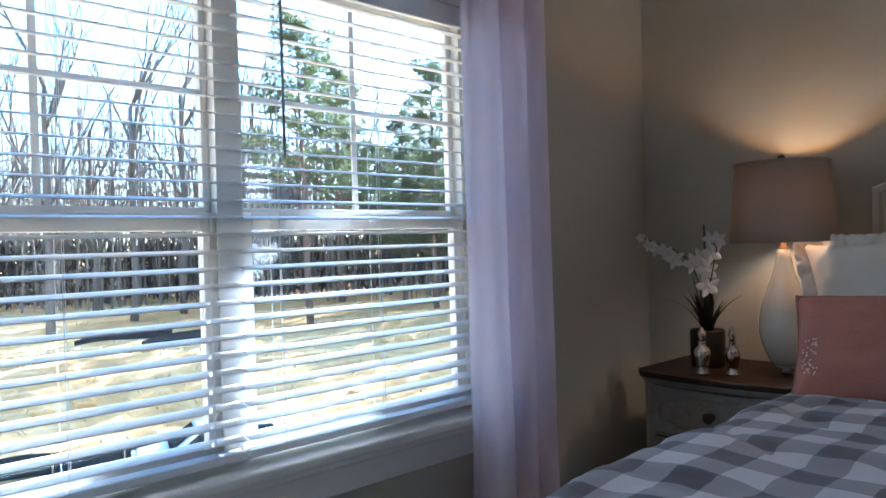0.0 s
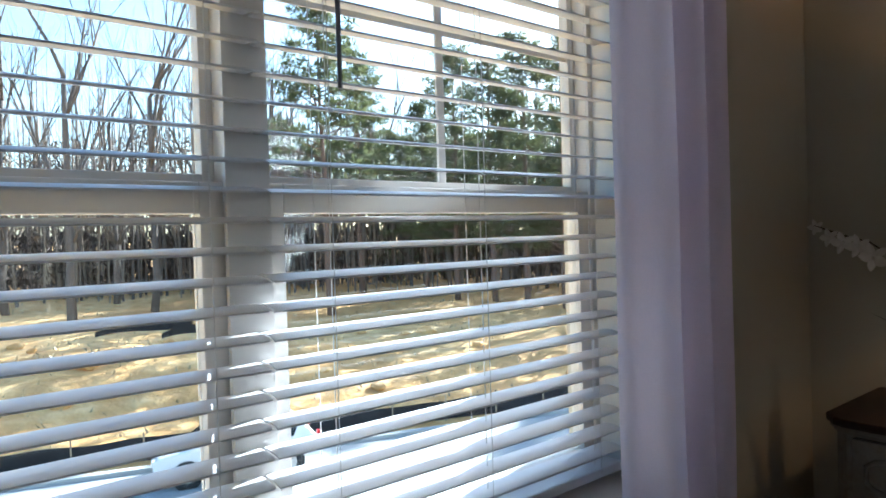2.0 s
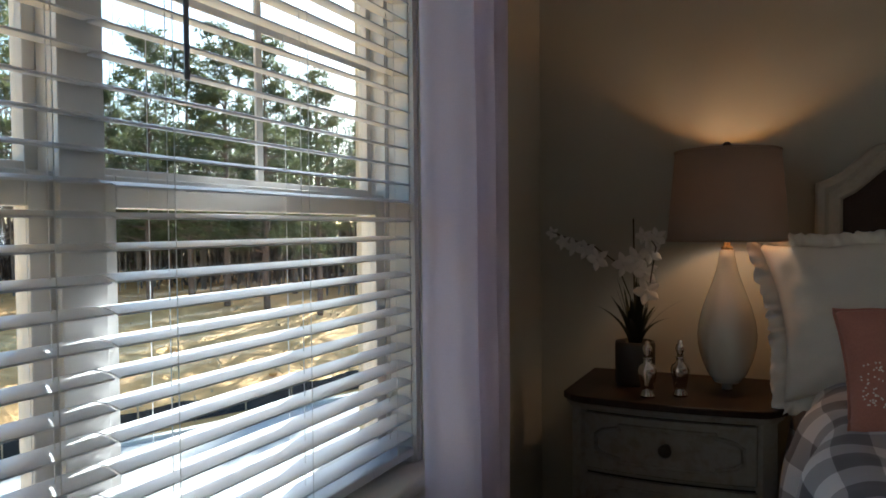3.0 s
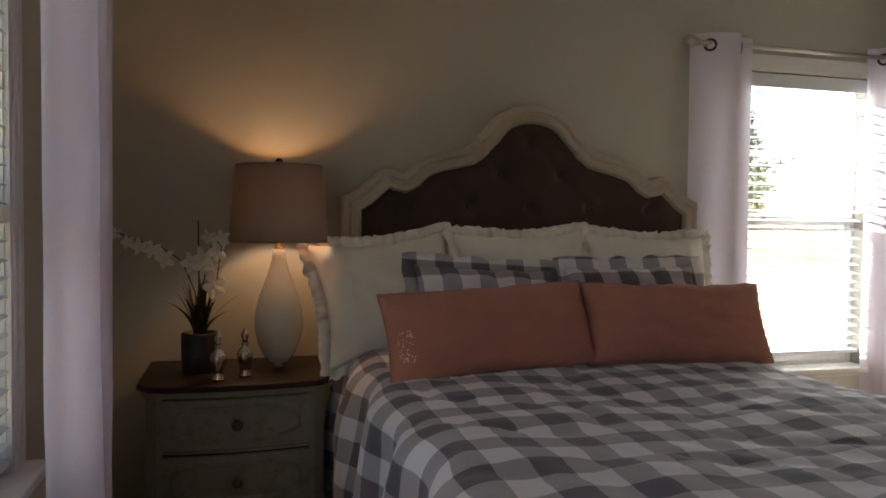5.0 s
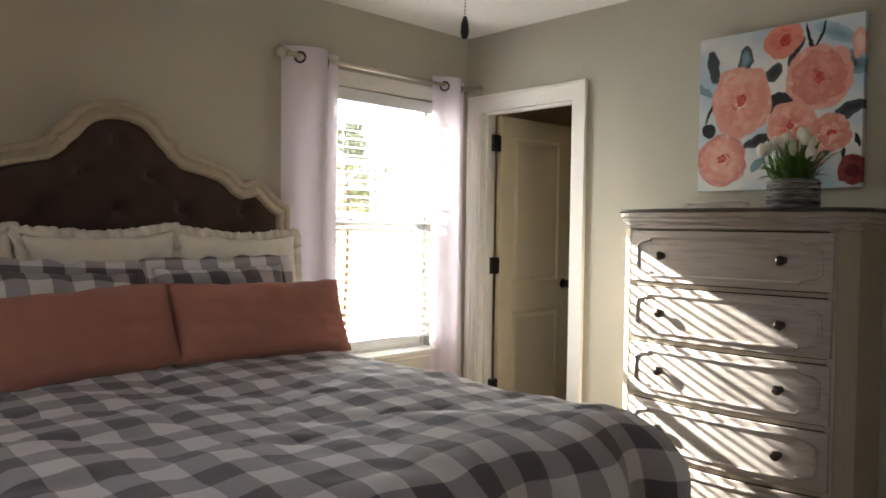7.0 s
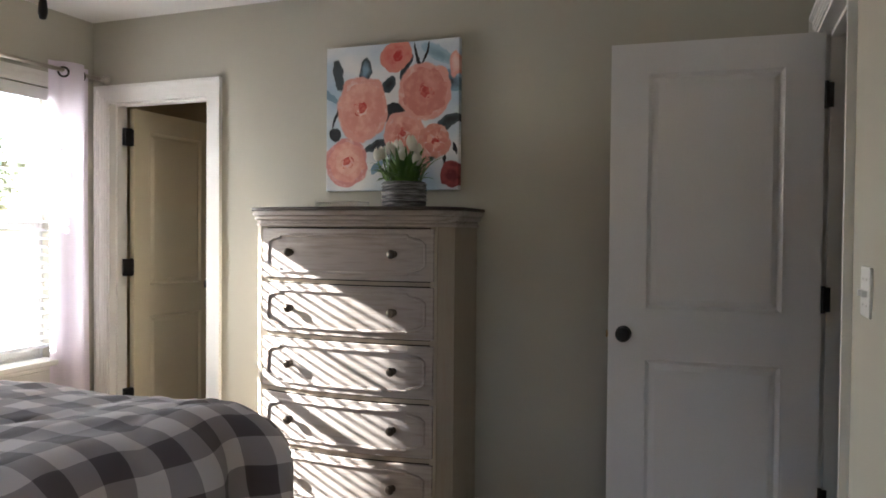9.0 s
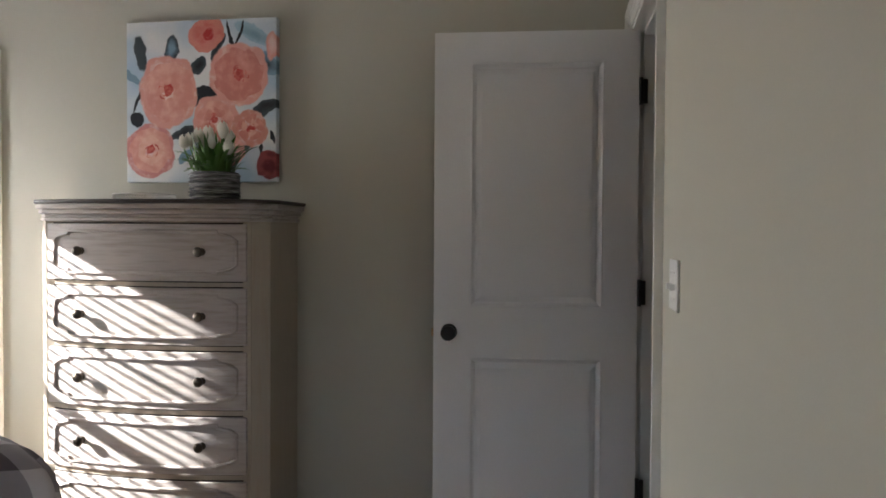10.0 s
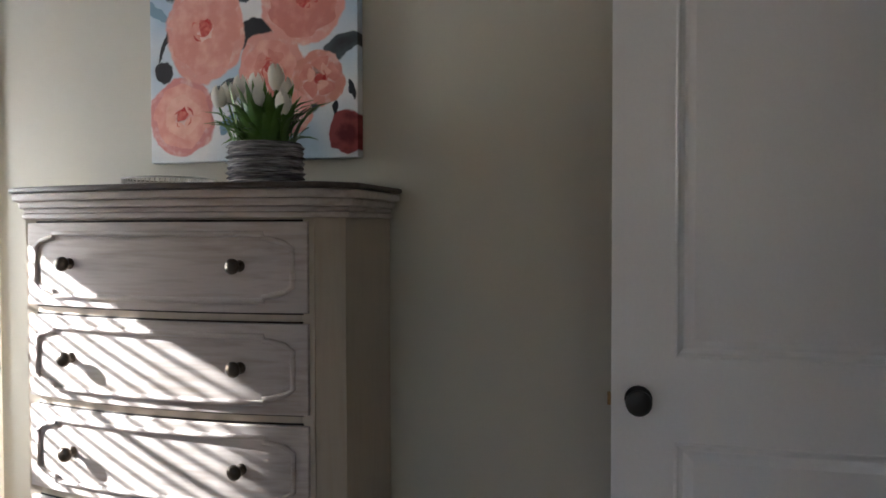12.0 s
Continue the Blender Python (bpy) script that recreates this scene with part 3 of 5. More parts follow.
b3 = blind(0.708, 2.022, 0.70, "white slat blind glowing in the sun", tilt=13)
b3.matrix_world = pose(3.140, 0.030, 0, 0, 0, -90)


# ---- curtains ----
def curtain(name, width, top, bottom, waves, depth, flare, label, seed, group):
    """A grommet curtain along its own x, folds towards +y and -y, with its grommet rings."""
    root = thing(name, (0, 0, 0), label, "curtain", group)
    rng = random.Random(seed)
    ph = [rng.uniform(-0.3, 0.3) for _ in range(12)]

    def f(u, v):
        z = top + (bottom - top) * v
        a = u * waves * math.pi + ph[0] * v + 0.25 * math.sin(u * 9 + v * 3 + ph[1])
        amp = depth * (0.8 + 0.25 * math.sin(u * 5 + ph[2]) * v)
        w = width * (1 + flare * v * v)
        x = (u - 0.5) * w + 0.012 * math.sin(2 * a) + width * flare * v * v * 0.3
        return (x, amp * math.cos(a) + 0.010 * n3(u * 6, v * 5, seed) * v, z)
    bm = sheet(f, 110, 44)
    cl = part("cloth", bm, CURTAIN, root, smooth=True)
    part("hem", sheet(lambda u, v: Vector(f(u, 1 - 0.045 * v)) + Vector((0, -0.0022, 0)), 110, 2), CURTAIN, root, smooth=True)
    for k in range(waves):
        u = (k + 0.5) / waves
        p = Vector(f(u, 0.02))
        d = (Vector(f(u + 0.02, 0.02)) - Vector(f(u - 0.02, 0.02))).normalized()
        bm = bmesh.new()
        side = Vector((-d.y, d.x, 0))
        ring = [p + Vector((0, 0, -0.012)) + (d * math.cos(t) + Vector((0, 0, 1)) * math.sin(t)) * 0.024 + side * 0.0 for t in [2 * math.pi * i / 20 for i in range(20)]]
        tube(ring, 0.0055, 8, bm, True)
        part("grommet", bm, BRONZE, root, "dark bronze grommet ring", True)
    return root


ROD_Z = 2.116
GW, GN = "blush curtains of the west window", "blush curtains of the sunlit window"
c = curtain("curtain", 0.34, ROD_Z + 0.045, 0.012, 6, 0.062, 0.10, "sheer blush curtain panel gathered beside the wide window", 3, GW)
c.matrix_world = pose(0.170, -1.072, 0, 0, 0, 90)
c = curtain("curtain", 0.34, ROD_Z + 0.045, 0.012, 5, 0.062, 0.08, "sheer blush curtain panel at the far end of the wide window", 5, GW)
c.matrix_world = pose(0.170, -2.87, 0, 0, 0, 90)
c = curtain("curtain", 0.33, ROD_Z + 0.045, 0.012, 2, 0.045, 0.02, "sheer blush curtain panel hanging behind the headboard end", 8, GN)
c.matrix_world = pose(2.622, -0.095, 0)
c = curtain("curtain", 0.25, ROD_Z + 0.045, 0.012, 2, 0.042, 0.06, "sheer blush curtain panel hanging in the room corner", 9, GN)
c.matrix_world = pose(3.560, -0.095, 0)


def rod(length, label, reach=0.094):
    root = thing("curtain_rod", (0, 0, 0), label, "curtain rod")
    part("rod", tube([(-length / 2, 0, 0), (length / 2, 0, 0)], 0.0105, 16), NICKEL, root, smooth=True)
    for s in (-1, 1):
        bm = lathe([(0.0, -0.012), (0.015, -0.012), (0.016, 0.0), (0.011, 0.004), (0.013, 0.009), (0.024, 0.018), (0.029, 0.032), (0.024, 0.048), (0.010, 0.058), (0.0, 0.060)], 24)
        bmesh.ops.transform(bm, matrix=pose(s * length / 2, 0, 0, 0, 90 * s, 0), verts=bm.verts)
        part("finial", bm, NICKEL, root, "round nickel finial", True)
        x = s * (length / 2 - 0.05)
        part("bracket", box((x - 0.008, 0.0, -0.018), (x + 0.008, reach, -0.010), 0.002), NICKEL, root)
        part("bracket_plate", box((x - 0.014, reach - 0.006, -0.05), (x + 0.014, reach + 0.0005, 0.03), 0.003), NICKEL, root)
    return root


rod(1.28, "brushed nickel curtain rod over the sunlit window").matrix_world = pose(3.110, -0.095, ROD_Z)
rod(2.26, "brushed nickel curtain rod over the wide window", 0.169).matrix_world = pose(0.170, -1.94, ROD_Z, 0, 0, 90)


# ---- the bed ----
BED_X0, BED_X1, BED_Y1, BED_TOP = 0.965, 2.275, -2.03, 0.845


def bed_cover():
    def drop(d, r):
        if d < r * math.pi / 2:
            return r * math.sin(d / r), r * (1 - math.cos(d / r))
        e = d - r * math.pi / 2
        return r + 0.05 * (1 - math.exp(-e * 3)), r + e
    over = 0.55
    span = BED_X1 - BED_X0 + 2 * over
    length = 0.05 - BED_Y1 + over - 0.30

    def cloth(u, v):
        return u * span, v * length

    def f(u, v):
        s, t = cloth(u, v)
        x, y = BED_X0 - over + s, -0.25 - t
        dx = BED_X0 - x if x < BED_X0 else (x - BED_X1 if x > BED_X1 else 0.0)
        dy = BED_Y1 - y if y < BED_Y1 else 0.0
        d = math.hypot(dx, dy)
        left = dx / d if d and x < BED_X0 else 0.0
        h, w = drop(d, 0.175 - 0.075 * left * left)
        cx, cy = min(max(x, BED_X0), BED_X1), max(y, BED_Y1)
        sx = -1 if x < BED_X0 else 1
        px = cx + (sx * h * dx / d if d else 0)
        py = cy - (h * dy / d if d else 0)
        hang = min(1.0, d / 0.2)
        fold = 0.028 * hang * math.sin((y if dx > dy else x) * 17 + 2.0 * n3(x * 2, y * 2, 4)) + 0.02 * hang * n3(x * 5, y * 5, 9)
        if d:
            px += sx * fold * dx / d
            py -= fold * dy / d
        puff = 0.020 * n3(x * 2.2, y * 2.2, 1) + 0.010 * n3(x * 5.5 + y * 2, y * 6 - x, 2) + 0.0065 * abs(n3(x * 9, y * 12, 3)) + 0.006 * abs(n3(x * 6 + y * 3, y * 21, 6)) + 0.003 * n3(x * 19, y * 15, 5)
        crease = 0.010 * max(0.0, 1 - abs(n3(x * 2.6 + 3, y * 3.4, 7)) * 7)
        sag = 0.035 * max(0.0, (x - 1.95) / 0.4) ** 2 if d == 0 or dx > 0 else 0.035 * max(0.0, (min(x, BED_X1) - 1.95) / 0.4) ** 2
        return (px, py, BED_TOP - w + (puff - crease) * (1 - 0.6 * hang) - sag)
    return sheet(f, 150, 140, uv=lambda u, v: (u * span, v * length * 0.946))


comforter = part("comforter", bed_cover(), CHECK, smooth=True)
tagged(comforter, "grey and white buffalo check comforter spread rumpled over the bed", "comforter")
so = comforter.modifiers.new("thickness", "SOLIDIFY")
so.thickness = 0.012

bed = thing("bed", (1.665, -1.1, 0), "bed with dark tufted headboard in a pale carved frame", "bed")


def bed_part(name, bm, material, label="", smooth=False):
    bmesh.ops.translate(bm, vec=(-1.665, 1.1, 0), verts=bm.verts)
    return part(name, bm, material, bed, label, smooth)


bed_part("mattress", box((0.935, -2.12, 0.48), (2.395, -0.16, 0.76), 0.06, seg=4), LINEN, "ivory mattress")
bed_part("box_spring", box((0.935, -2.12, 0.22), (2.395, -0.16, 0.475), 0.03), SKIRT, "grey box spring")
for x in (0.955, 2.345):
    bed_part("side_rail", box((x - 0.015, -2.11, 0.14), (x + 0.015, -0.10, 0.215), 0.004), HB_WOOD)
for x, y in ((1.0, -2.0), (2.3, -2.0), (1.0, -0.25), (2.3, -0.25)):
    bed_part("leg", lathe([(0.0, 0.0), (0.025, 0.0), (0.035, 0.14), (0.0, 0.14)], 16, at=(x, y, 0)), HB_WOOD)

# headboard: half outline from the middle, distance from the axis and height
HALF = [(x, 1.796 - d) for x, d in (
    (0.0, 0.0), (0.05, 0.005), (0.09, 0.015), (0.13, 0.034), (0.165, 0.06), (0.19, 0.09), (0.207, 0.112), (0.225, 0.128), (0.240, 0.131), (0.252, 0.140), (0.259, 0.165),
    (0.285, 0.185), (0.33, 0.196), (0.374, 0.205), (0.42, 0.217), (0.453, 0.229), (0.485, 0.246), (0.509, 0.265), (0.530, 0.288), (0.548, 0.297), (0.565, 0.294), (0.588, 0.281),
    (0.61, 0.278), (0.63, 0.283), (0.655, 0.300), (0.676, 0.319), (0.70, 0.342), (0.723, 0.362), (0.755, 0.380), (0.7904, 0.392))]


def outline(n=4):
    pts = [Vector((-x, 0, z)) for x, z in HALF[::-1]] + [Vector((x, 0, z)) for x, z in HALF[1:]]
    return [Vector((-0.7904, 0, 0.05))] + [Vector((-0.7904, 0, 0.5))] + [Vector((-0.7904, 0, 1.1))] + pts + [Vector((0.7904, 0, 1.1))] + [Vector((0.7904, 0, 0.5))] + [Vector((0.7904, 0, 0.05))]


def headboard_frame():
    """The carved border: a profile swept along the outline, offset inwards in the board's plane."""
    pts = outline()
    prof = [(0.0, -0.002), (0.0, -0.060), (0.006, -0.069), (0.024, -0.074), (0.030, -0.066), (0.036, -0.063), (0.056, -0.080), (0.066, -0.079), (0.074, -0.064), (0.077, -0.030), (0.077, -0.002)]
    bm = bmesh.new()
    rings = []
    for i, p in enumerate(pts):
        a, b = pts[max(i - 1, 0)], pts[min(i + 1, len(pts) - 1)]
        d1, d2 = (p - a), (b - p)
        d1 = d1.normalized() if d1.length > 1e-6 else d2.normalized()
        d2 = d2.normalized() if d2.length > 1e-6 else d1
        nrm = Vector((d1.z + d2.z, 0, -(d1.x + d2.x))).normalized()
        k = 1.0 / max(0.75, nrm.dot(Vector((d1.z, 0, -d1.x))))
        rings.append([bm.verts.new(p + nrm * w * k + Vector((0, y, 0))) for w, y in prof])
    for a, b in zip(rings, rings[1:]):
        for k in range(len(prof) - 1):
            bm.faces.new((a[k], a[k + 1], b[k + 1], b[k]))
    bm.faces.new(rings[0])
    bm.faces.new(rings[-1][::-1])
    return bm


def height_at(x):
    x = abs(x)
    for (a, za), (b, zb) in zip(HALF, HALF[1:]):
        if a <= x <= b:
            return za + (zb - za) * (x - a) / (b - a)
    return HALF[-1][1]


BUTTONS = [(0.0, 1.648), (-0.135, 1.508), (0.135, 1.508), (-0.27, 1.370), (0.0, 1.370), (0.27, 1.370), (-0.57, 1.370), (0.56, 1.370),
           (-0.42, 1.232), (-0.135, 1.232), (0.135, 1.232), (0.42, 1.232), (-0.27, 1.094), (0.0, 1.094), (0.27, 1.094), (-0.57, 1.094), (0.56, 1.094)]


def tufted_panel():
    def f(u, v):
        x = (u - 0.5) * 2 * 0.746
        z = 0.70 + (height_at(abs(x) + 0.01) - 0.050 - 0.70) * v
        y = -0.066
        for bx, bz in BUTTONS:
            d2 = (x - bx) ** 2 + (z - bz) ** 2
            y += 0.036 * math.exp(-d2 / 0.0011)
        # folds running on the diagonal between buttons
        p, q = x / 0.27 + (z - 1.370) / 0.276, x / 0.27 - (z - 1.370) / 0.276
        for w in (p, q):
            dist = abs(w - round(w))
            y += 0.005 * math.exp(-(dist / 0.06) ** 2)
        edge = min(1.0, (1 - v) * 12, u * 25, (1 - u) * 25)
        return (x, y + 0.022 * (1 - edge), z)
    return sheet(f, 120, 90)


def at_head(bm):
    bmesh.ops.translate(bm, vec=(1.700, -0.035, 0), verts=bm.verts)
    return bm


bed_part("headboard_frame", at_head(headboard_frame()), HB_WOOD, "pale carved headboard frame")
bed_part("headboard_back", at_head(prism([(p.x * 0.97, p.z - 0.02) for p in outline()], -0.020, -0.004, axis=1)), HB_WOOD)
bed_part("tufted_panel", at_head(tufted_panel()), VELVET, "dark brown button-tufted velvet", True)
for bx, bz in BUTTONS:
    bm = lathe([(0.0, 0.006), (0.006, 0.005), (0.011, 0.0), (0.009, -0.004), (0.0, -0.004)], 12)
    bmesh.ops.transform(bm, matrix=pose(bx, -0.0255, bz, 90, 0, 0), verts=bm.verts)
    bed_part("button", at_head(bm), VELVET, "", True)


# ---- pillows ----
def pillow(name, w, h, t, material, label, at, lean, turn=0, roll=0, edge="plain", seed=1, group="", scale_uv=0.0):
    """A stuffed pillow standing on its lower edge: wide along x, high along z, leaning back by lean degrees."""
    root = thing(name, at, label, "pillow", group)
    root.matrix_world = pose(*at) @ pose(0, 0, 0, 0, 0, turn) @ pose(0, 0, 0, -lean, 0, 0) @ pose(0, 0, 0, 0, roll, 0)
    nu, nv = 40, 30
    bm = bmesh.new()
    lay = bm.loops.layers.uv.verify()
    rows = {}

    def point(i, j, s):
        a, b = 2 * i / nu - 1, 2 * j / nv - 1
        full = (max(0.0, 1 - abs(a) ** 2.6) * max(0.0, 1 - abs(b) ** 2.6)) ** 0.55
        k_ = 0.045 if edge == "plain" else (0.16 if edge == "ruffle" else 0.10)
        pinch = 1 - k_ * (1 - a * a) * abs(b) ** 3
        pin2 = 1 - k_ * 0.8 * (1 - b * b) * abs(a) ** 3
        wr = 0.010 * n3(a * 3 + seed * 7, b * 3, s) + 0.006 * n3(a * 7 + seed, b * 8, s * 2)
        y = s * (t / 2 * full + wr * min(1, full * 2))
        return Vector((a * w / 2 * pin2, y, h / 2 + b * h / 2 * pinch + 0.008 * n3(a * 4, seed, b)))
    for s in (-1, 1):
        for i in range(nu + 1):
            for j in range(nv + 1):
                rim = i in (0, nu) or j in (0, nv)
                if rim and s == 1:
                    rows[(i, j, 1)] = rows[(i, j, -1)]
                else:
                    rows[(i, j, s)] = bm.verts.new(point(i, j, s))
        for i in range(nu):
            for j in range(nv):
                fc = bm.faces.new([rows[(i + p, j + q, s)] for p, q in ((0, 0), (1, 0), (1, 1), (0, 1))])
                for lp, (p, q) in zip(fc.loops, ((0, 0), (1, 0), (1, 1), (0, 1))):
                    lp[lay].uv = ((i + p) / nu * w + seed * 0.03, (j + q) / nv * h + seed * 0.05)
    part("pillow_body", bm, material, root, smooth=True)
    rimpts = [point(i, 0, -1) for i in range(nu)] + [point(nu, j, -1) for j in range(nv)] + [point(nu - i, nv, -1) for i in range(nu)] + [point(0, nv - j, -1) for j in range(nv)]
    mid_ = Vector((0, 0, h / 2))
    if edge in ("ruffle", "flange"):
        deep = 0.042 if edge == "ruffle" else 0.05
        bm = bmesh.new()
        lay = bm.loops.layers.uv.verify()
        k = 4 if edge == "ruffle" else 1
        m = len(rimpts) * k
        inner, outer, mids = [], [], []
        for q in range(m):
            a, b = rimpts[q // k], rimpts[(q // k + 1) % len(rimpts)]
            p = a.lerp(b, (q % k) / k)
            d = (p - mid_)
            d.y = 0
            square = Vector((d.x / (w / 2), 0, d.z / (h / 2)))
            o = Vector((math.copysign(abs(square.x) ** 6, square.x), 0, math.copysign(abs(square.z) ** 6, square.z)))
            o.normalize()
            wig = math.sin(q * 2 * math.pi / 12 + 5 * n3(q * 0.04, seed)) * (0.55 + n3(q * 0.07, seed, 5)) if edge == "ruffle" else 0.35 * n3(q * 0.09, seed, 2)
            inner.append(bm.verts.new(p - o * 0.004))
            mids.append(bm.verts.new(p + o * deep * 0.5 + Vector((0, 0.008 * wig, 0))))
            outer.append(bm.verts.new(p + o * deep * (1 + 0.25 * n3(q * 0.2, seed) + (0.10 * wig if edge == "ruffle" else 0)) + Vector((0, 0.016 * wig, 0.0))))
        for a, b, o0 in ((inner, mids, 0), (mids, outer, 0.5)):
            for q in range(m):
                r = (q + 1) % m
                fc = bm.faces.new((a[q], a[r], b[r], b[q]))
                for lp in fc.loops:
                    c = lp.vert.co
                    lp[lay].uv = (c.x + w / 2 + seed * 0.03, c.z + seed * 0.05)
        rf = part("ruffle" if edge == "ruffle" else "flange", bm, material, root, smooth=True)
        so_ = rf.modifiers.new("thickness", "SOLIDIFY")
        so_.thickness = 0.002
    else:
        part("piping", tube(rimpts, 0.0035, 6, closed=True), material, root, smooth=True)
    return root


GP, GS, GL = "ivory ruffled pillows at the headboard", "checked shams on the bed", "rose lumbar pillows on the bed"
for x, z, trn, rl, sd in ((1.095, 0.815, 8, -6, 1), (1.605, 0.84, 0, -1.5, 2), (2.120, 0.835, -3, 2, 3)):
    pillow("ruffled_pillow", 0.56, 0.465, 0.20, LINEN, "ivory cotton pillow with ruffled edge leaning on the headboard", (x, -0.38, z), 20, trn, rl, "ruffle", sd, GP)
pillow("checked_sham", 0.53, 0.33, 0.15, SHAM, "grey and white buffalo check sham with flat flange", (1.355, -0.60, 0.85), 26, 4, 4, "flange", 4, GS)
pillow("checked_sham", 0.53, 0.33, 0.15, SHAM, "grey and white buffalo check sham with flat flange", (1.945, -0.60, 0.85), 26, -4, -1, "flange", 5, GS)
pk = pillow("lumbar_pillow", 0.71, 0.28, 0.16, PINK, "dusty rose velvet lumbar pillow with beaded corner", (1.295, -0.86, 0.845), 24, 6, -2.5, "plain", 6, GL)
rng = random.Random(4)
for _ in range(46):
    q = (rng.uniform(-0.325, -0.285), rng.uniform(0.05, 0.15))
    bm = bmesh.new()
    bmesh.ops.create_icosphere(bm, subdivisions=1, radius=0.0022)
    bmesh.ops.translate(bm, vec=(q[0], -0.033 - (q[0] + 0.325) * 0.55, q[1]), verts=bm.verts)
    part("bead", bm, LINEN, pk)
pillow("lumbar_pillow", 0.67, 0.28, 0.16, PINK, "dusty rose velvet lumbar pillow beside its twin", (1.945, -0.84, 0.845), 24, -3, 1, "plain", 7, GL)


# ---- chest of drawers and nightstand ----
def bow(y, half, depth):
    return depth * (1 - (y / half) ** 2)


def turned_knob(parent, at, axis_rz, material=ANTIQUE, size=1.0):
    bm = lathe([(0.0, 0.0), (0.012, 0.0), (0.0125, 0.003), (0.006, 0.006), (0.0055, 0.014), (0.012, 0.018), (0.0165, 0.024), (0.0165, 0.029), (0.011, 0.034), (0.0, 0.036)], 20)
    bmesh.ops.transform(bm, matrix=Matrix.Translation(at) @ pose(0, 0, 0, 0, 0, axis_rz) @ pose(0, 0, 0, 0, 90, 0) @ Matrix.Scale(size, 4), verts=bm.verts)
    return part("knob", bm, material, parent, "dark antique knob", True)


def case(name, label, width, depth, cant, bowed, height, tops, drawers, wood, upright, top_wood, knobs, category, overhang):
    """A bow-front case with canted corners. Own frame: back at x = 0, front towards -x, width along y about 0."""
    root = thing(name, (0, 0, 0), label, category)
    hw = width / 2
    half = hw - cant
    front = -(depth - 0.0)

    def plan(grow=0.0, n=24):
        p = [(0.0, hw + grow), (front + cant + 0.0, hw + grow), (front - grow * 0.6 + 0.005, half + grow)]
        p += [(front - bow(y, half, bowed) - grow, y) for y in [half - 2 * half * i / n for i in range(n + 1)]]
        p += [(front - grow * 0.6 + 0.005, -half - grow), (front + cant, -hw - grow), (0.0, -hw - grow)]
        return p
    body_z = tops[0]
    part("carcass", prism([(x + (0.012 if x < front else 0.0), y) for x, y in plan()], 0.06, body_z), upright, root)
    for y in (-hw + 0.05, hw - 0.05):
        for x in (front + cant + 0.02, -0.05):
            part("foot", lathe([(0.0, 0.0), (0.022, 0.0), (0.034, 0.03), (0.028, 0.06), (0.0, 0.06)], 16, at=(x, y, 0)), upright, root)
    part("plinth", prism(plan(0.010), 0.045, 0.105, bevel=0.004), wood, root)
    # stacked cornice mouldings, then the top board
    z = tops[0]
    for grow, z1 in tops[1]:
        part("moulding", prism(plan(grow), z + 0.0005, z1, bevel=min(0.006, (z1 - z) * 0.3)), wood, root)
        z = z1
    part("top_board", prism(plan(overhang), z + 0.0005, height, bevel=0.007), top_wood, root, "dark worn top")
    for z0, z1 in drawers:
        w = half - 0.014
        face = lambda y: front - bow(y, half, bowed)
        n = 22
        bm = bmesh.new()
        out = [(face(y) - 0.004, y) for y in [w - 2 * w * i / n for i in range(n + 1)]]
        inn = [(face(y) + 0.014, y) for y in [-w + 2 * w * i / n for i in range(n + 1)]]
        d = part("drawer", prism(out + inn, z0, z1, bevel=0.0025, bm=bm), wood, root)
        gl = [(face(y) + 0.0105, y) for y in [half - 2 * half * i / n for i in range(n + 1)]]
        gi = [(face(y) + 0.016, y) for y in [-half + 2 * half * i / n for i in range(n + 1)]]
        part("joint", prism(gl + gi, z0 - 0.005, z1 + 0.005), GAP, root)
        # applied moulding with clipped corners
        zc, hh = (z0 + z1) / 2, (z1 - z0) / 2
        a, b = w - 0.035, w - 0.105
        v, s_ = hh - 0.028, hh - 0.062
        loop = [(-b, v), (b, v), (b, v - 0.010), (b + 0.012, v - 0.011), (b + 0.05, s_ + 0.014), (a, s_), (a, -s_), (b + 0.05, -s_ - 0.014), (b + 0.012, -v + 0.011), (b, -v + 0.010), (b, -v), (-b, -v),
                (-b, -v + 0.010), (-b - 0.012, -v + 0.011), (-b - 0.05, -s_ - 0.014), (-a, -s_), (-a, s_), (-b - 0.05, s_ + 0.014), (-b - 0.012, v - 0.011), (-b, v - 0.010)]
        pts = []
        for (y0, q0), (y1, q1) in zip(loop, loop[1:] + loop[:1]):
            k = max(1, int(abs(y1 - y0) / 0.05))
            for i in range(k):
                y, q = y0 + (y1 - y0) * i / k, q0 + (q1 - q0) * i / k
                pts.append((face(y) - 0.006, y, zc + q))
        bm = tube(pts, 0.0068, 8, closed=True)
        part("applied_moulding", bm, wood, d, "", True)
        for y in knobs:
            slope = math.degrees(math.atan(2 * bowed * y / half ** 2))
            turned_knob(d, (face(y) - 0.004, y, zc + 0.003), 180 + slope * 0.8, size=1.15)
    return root


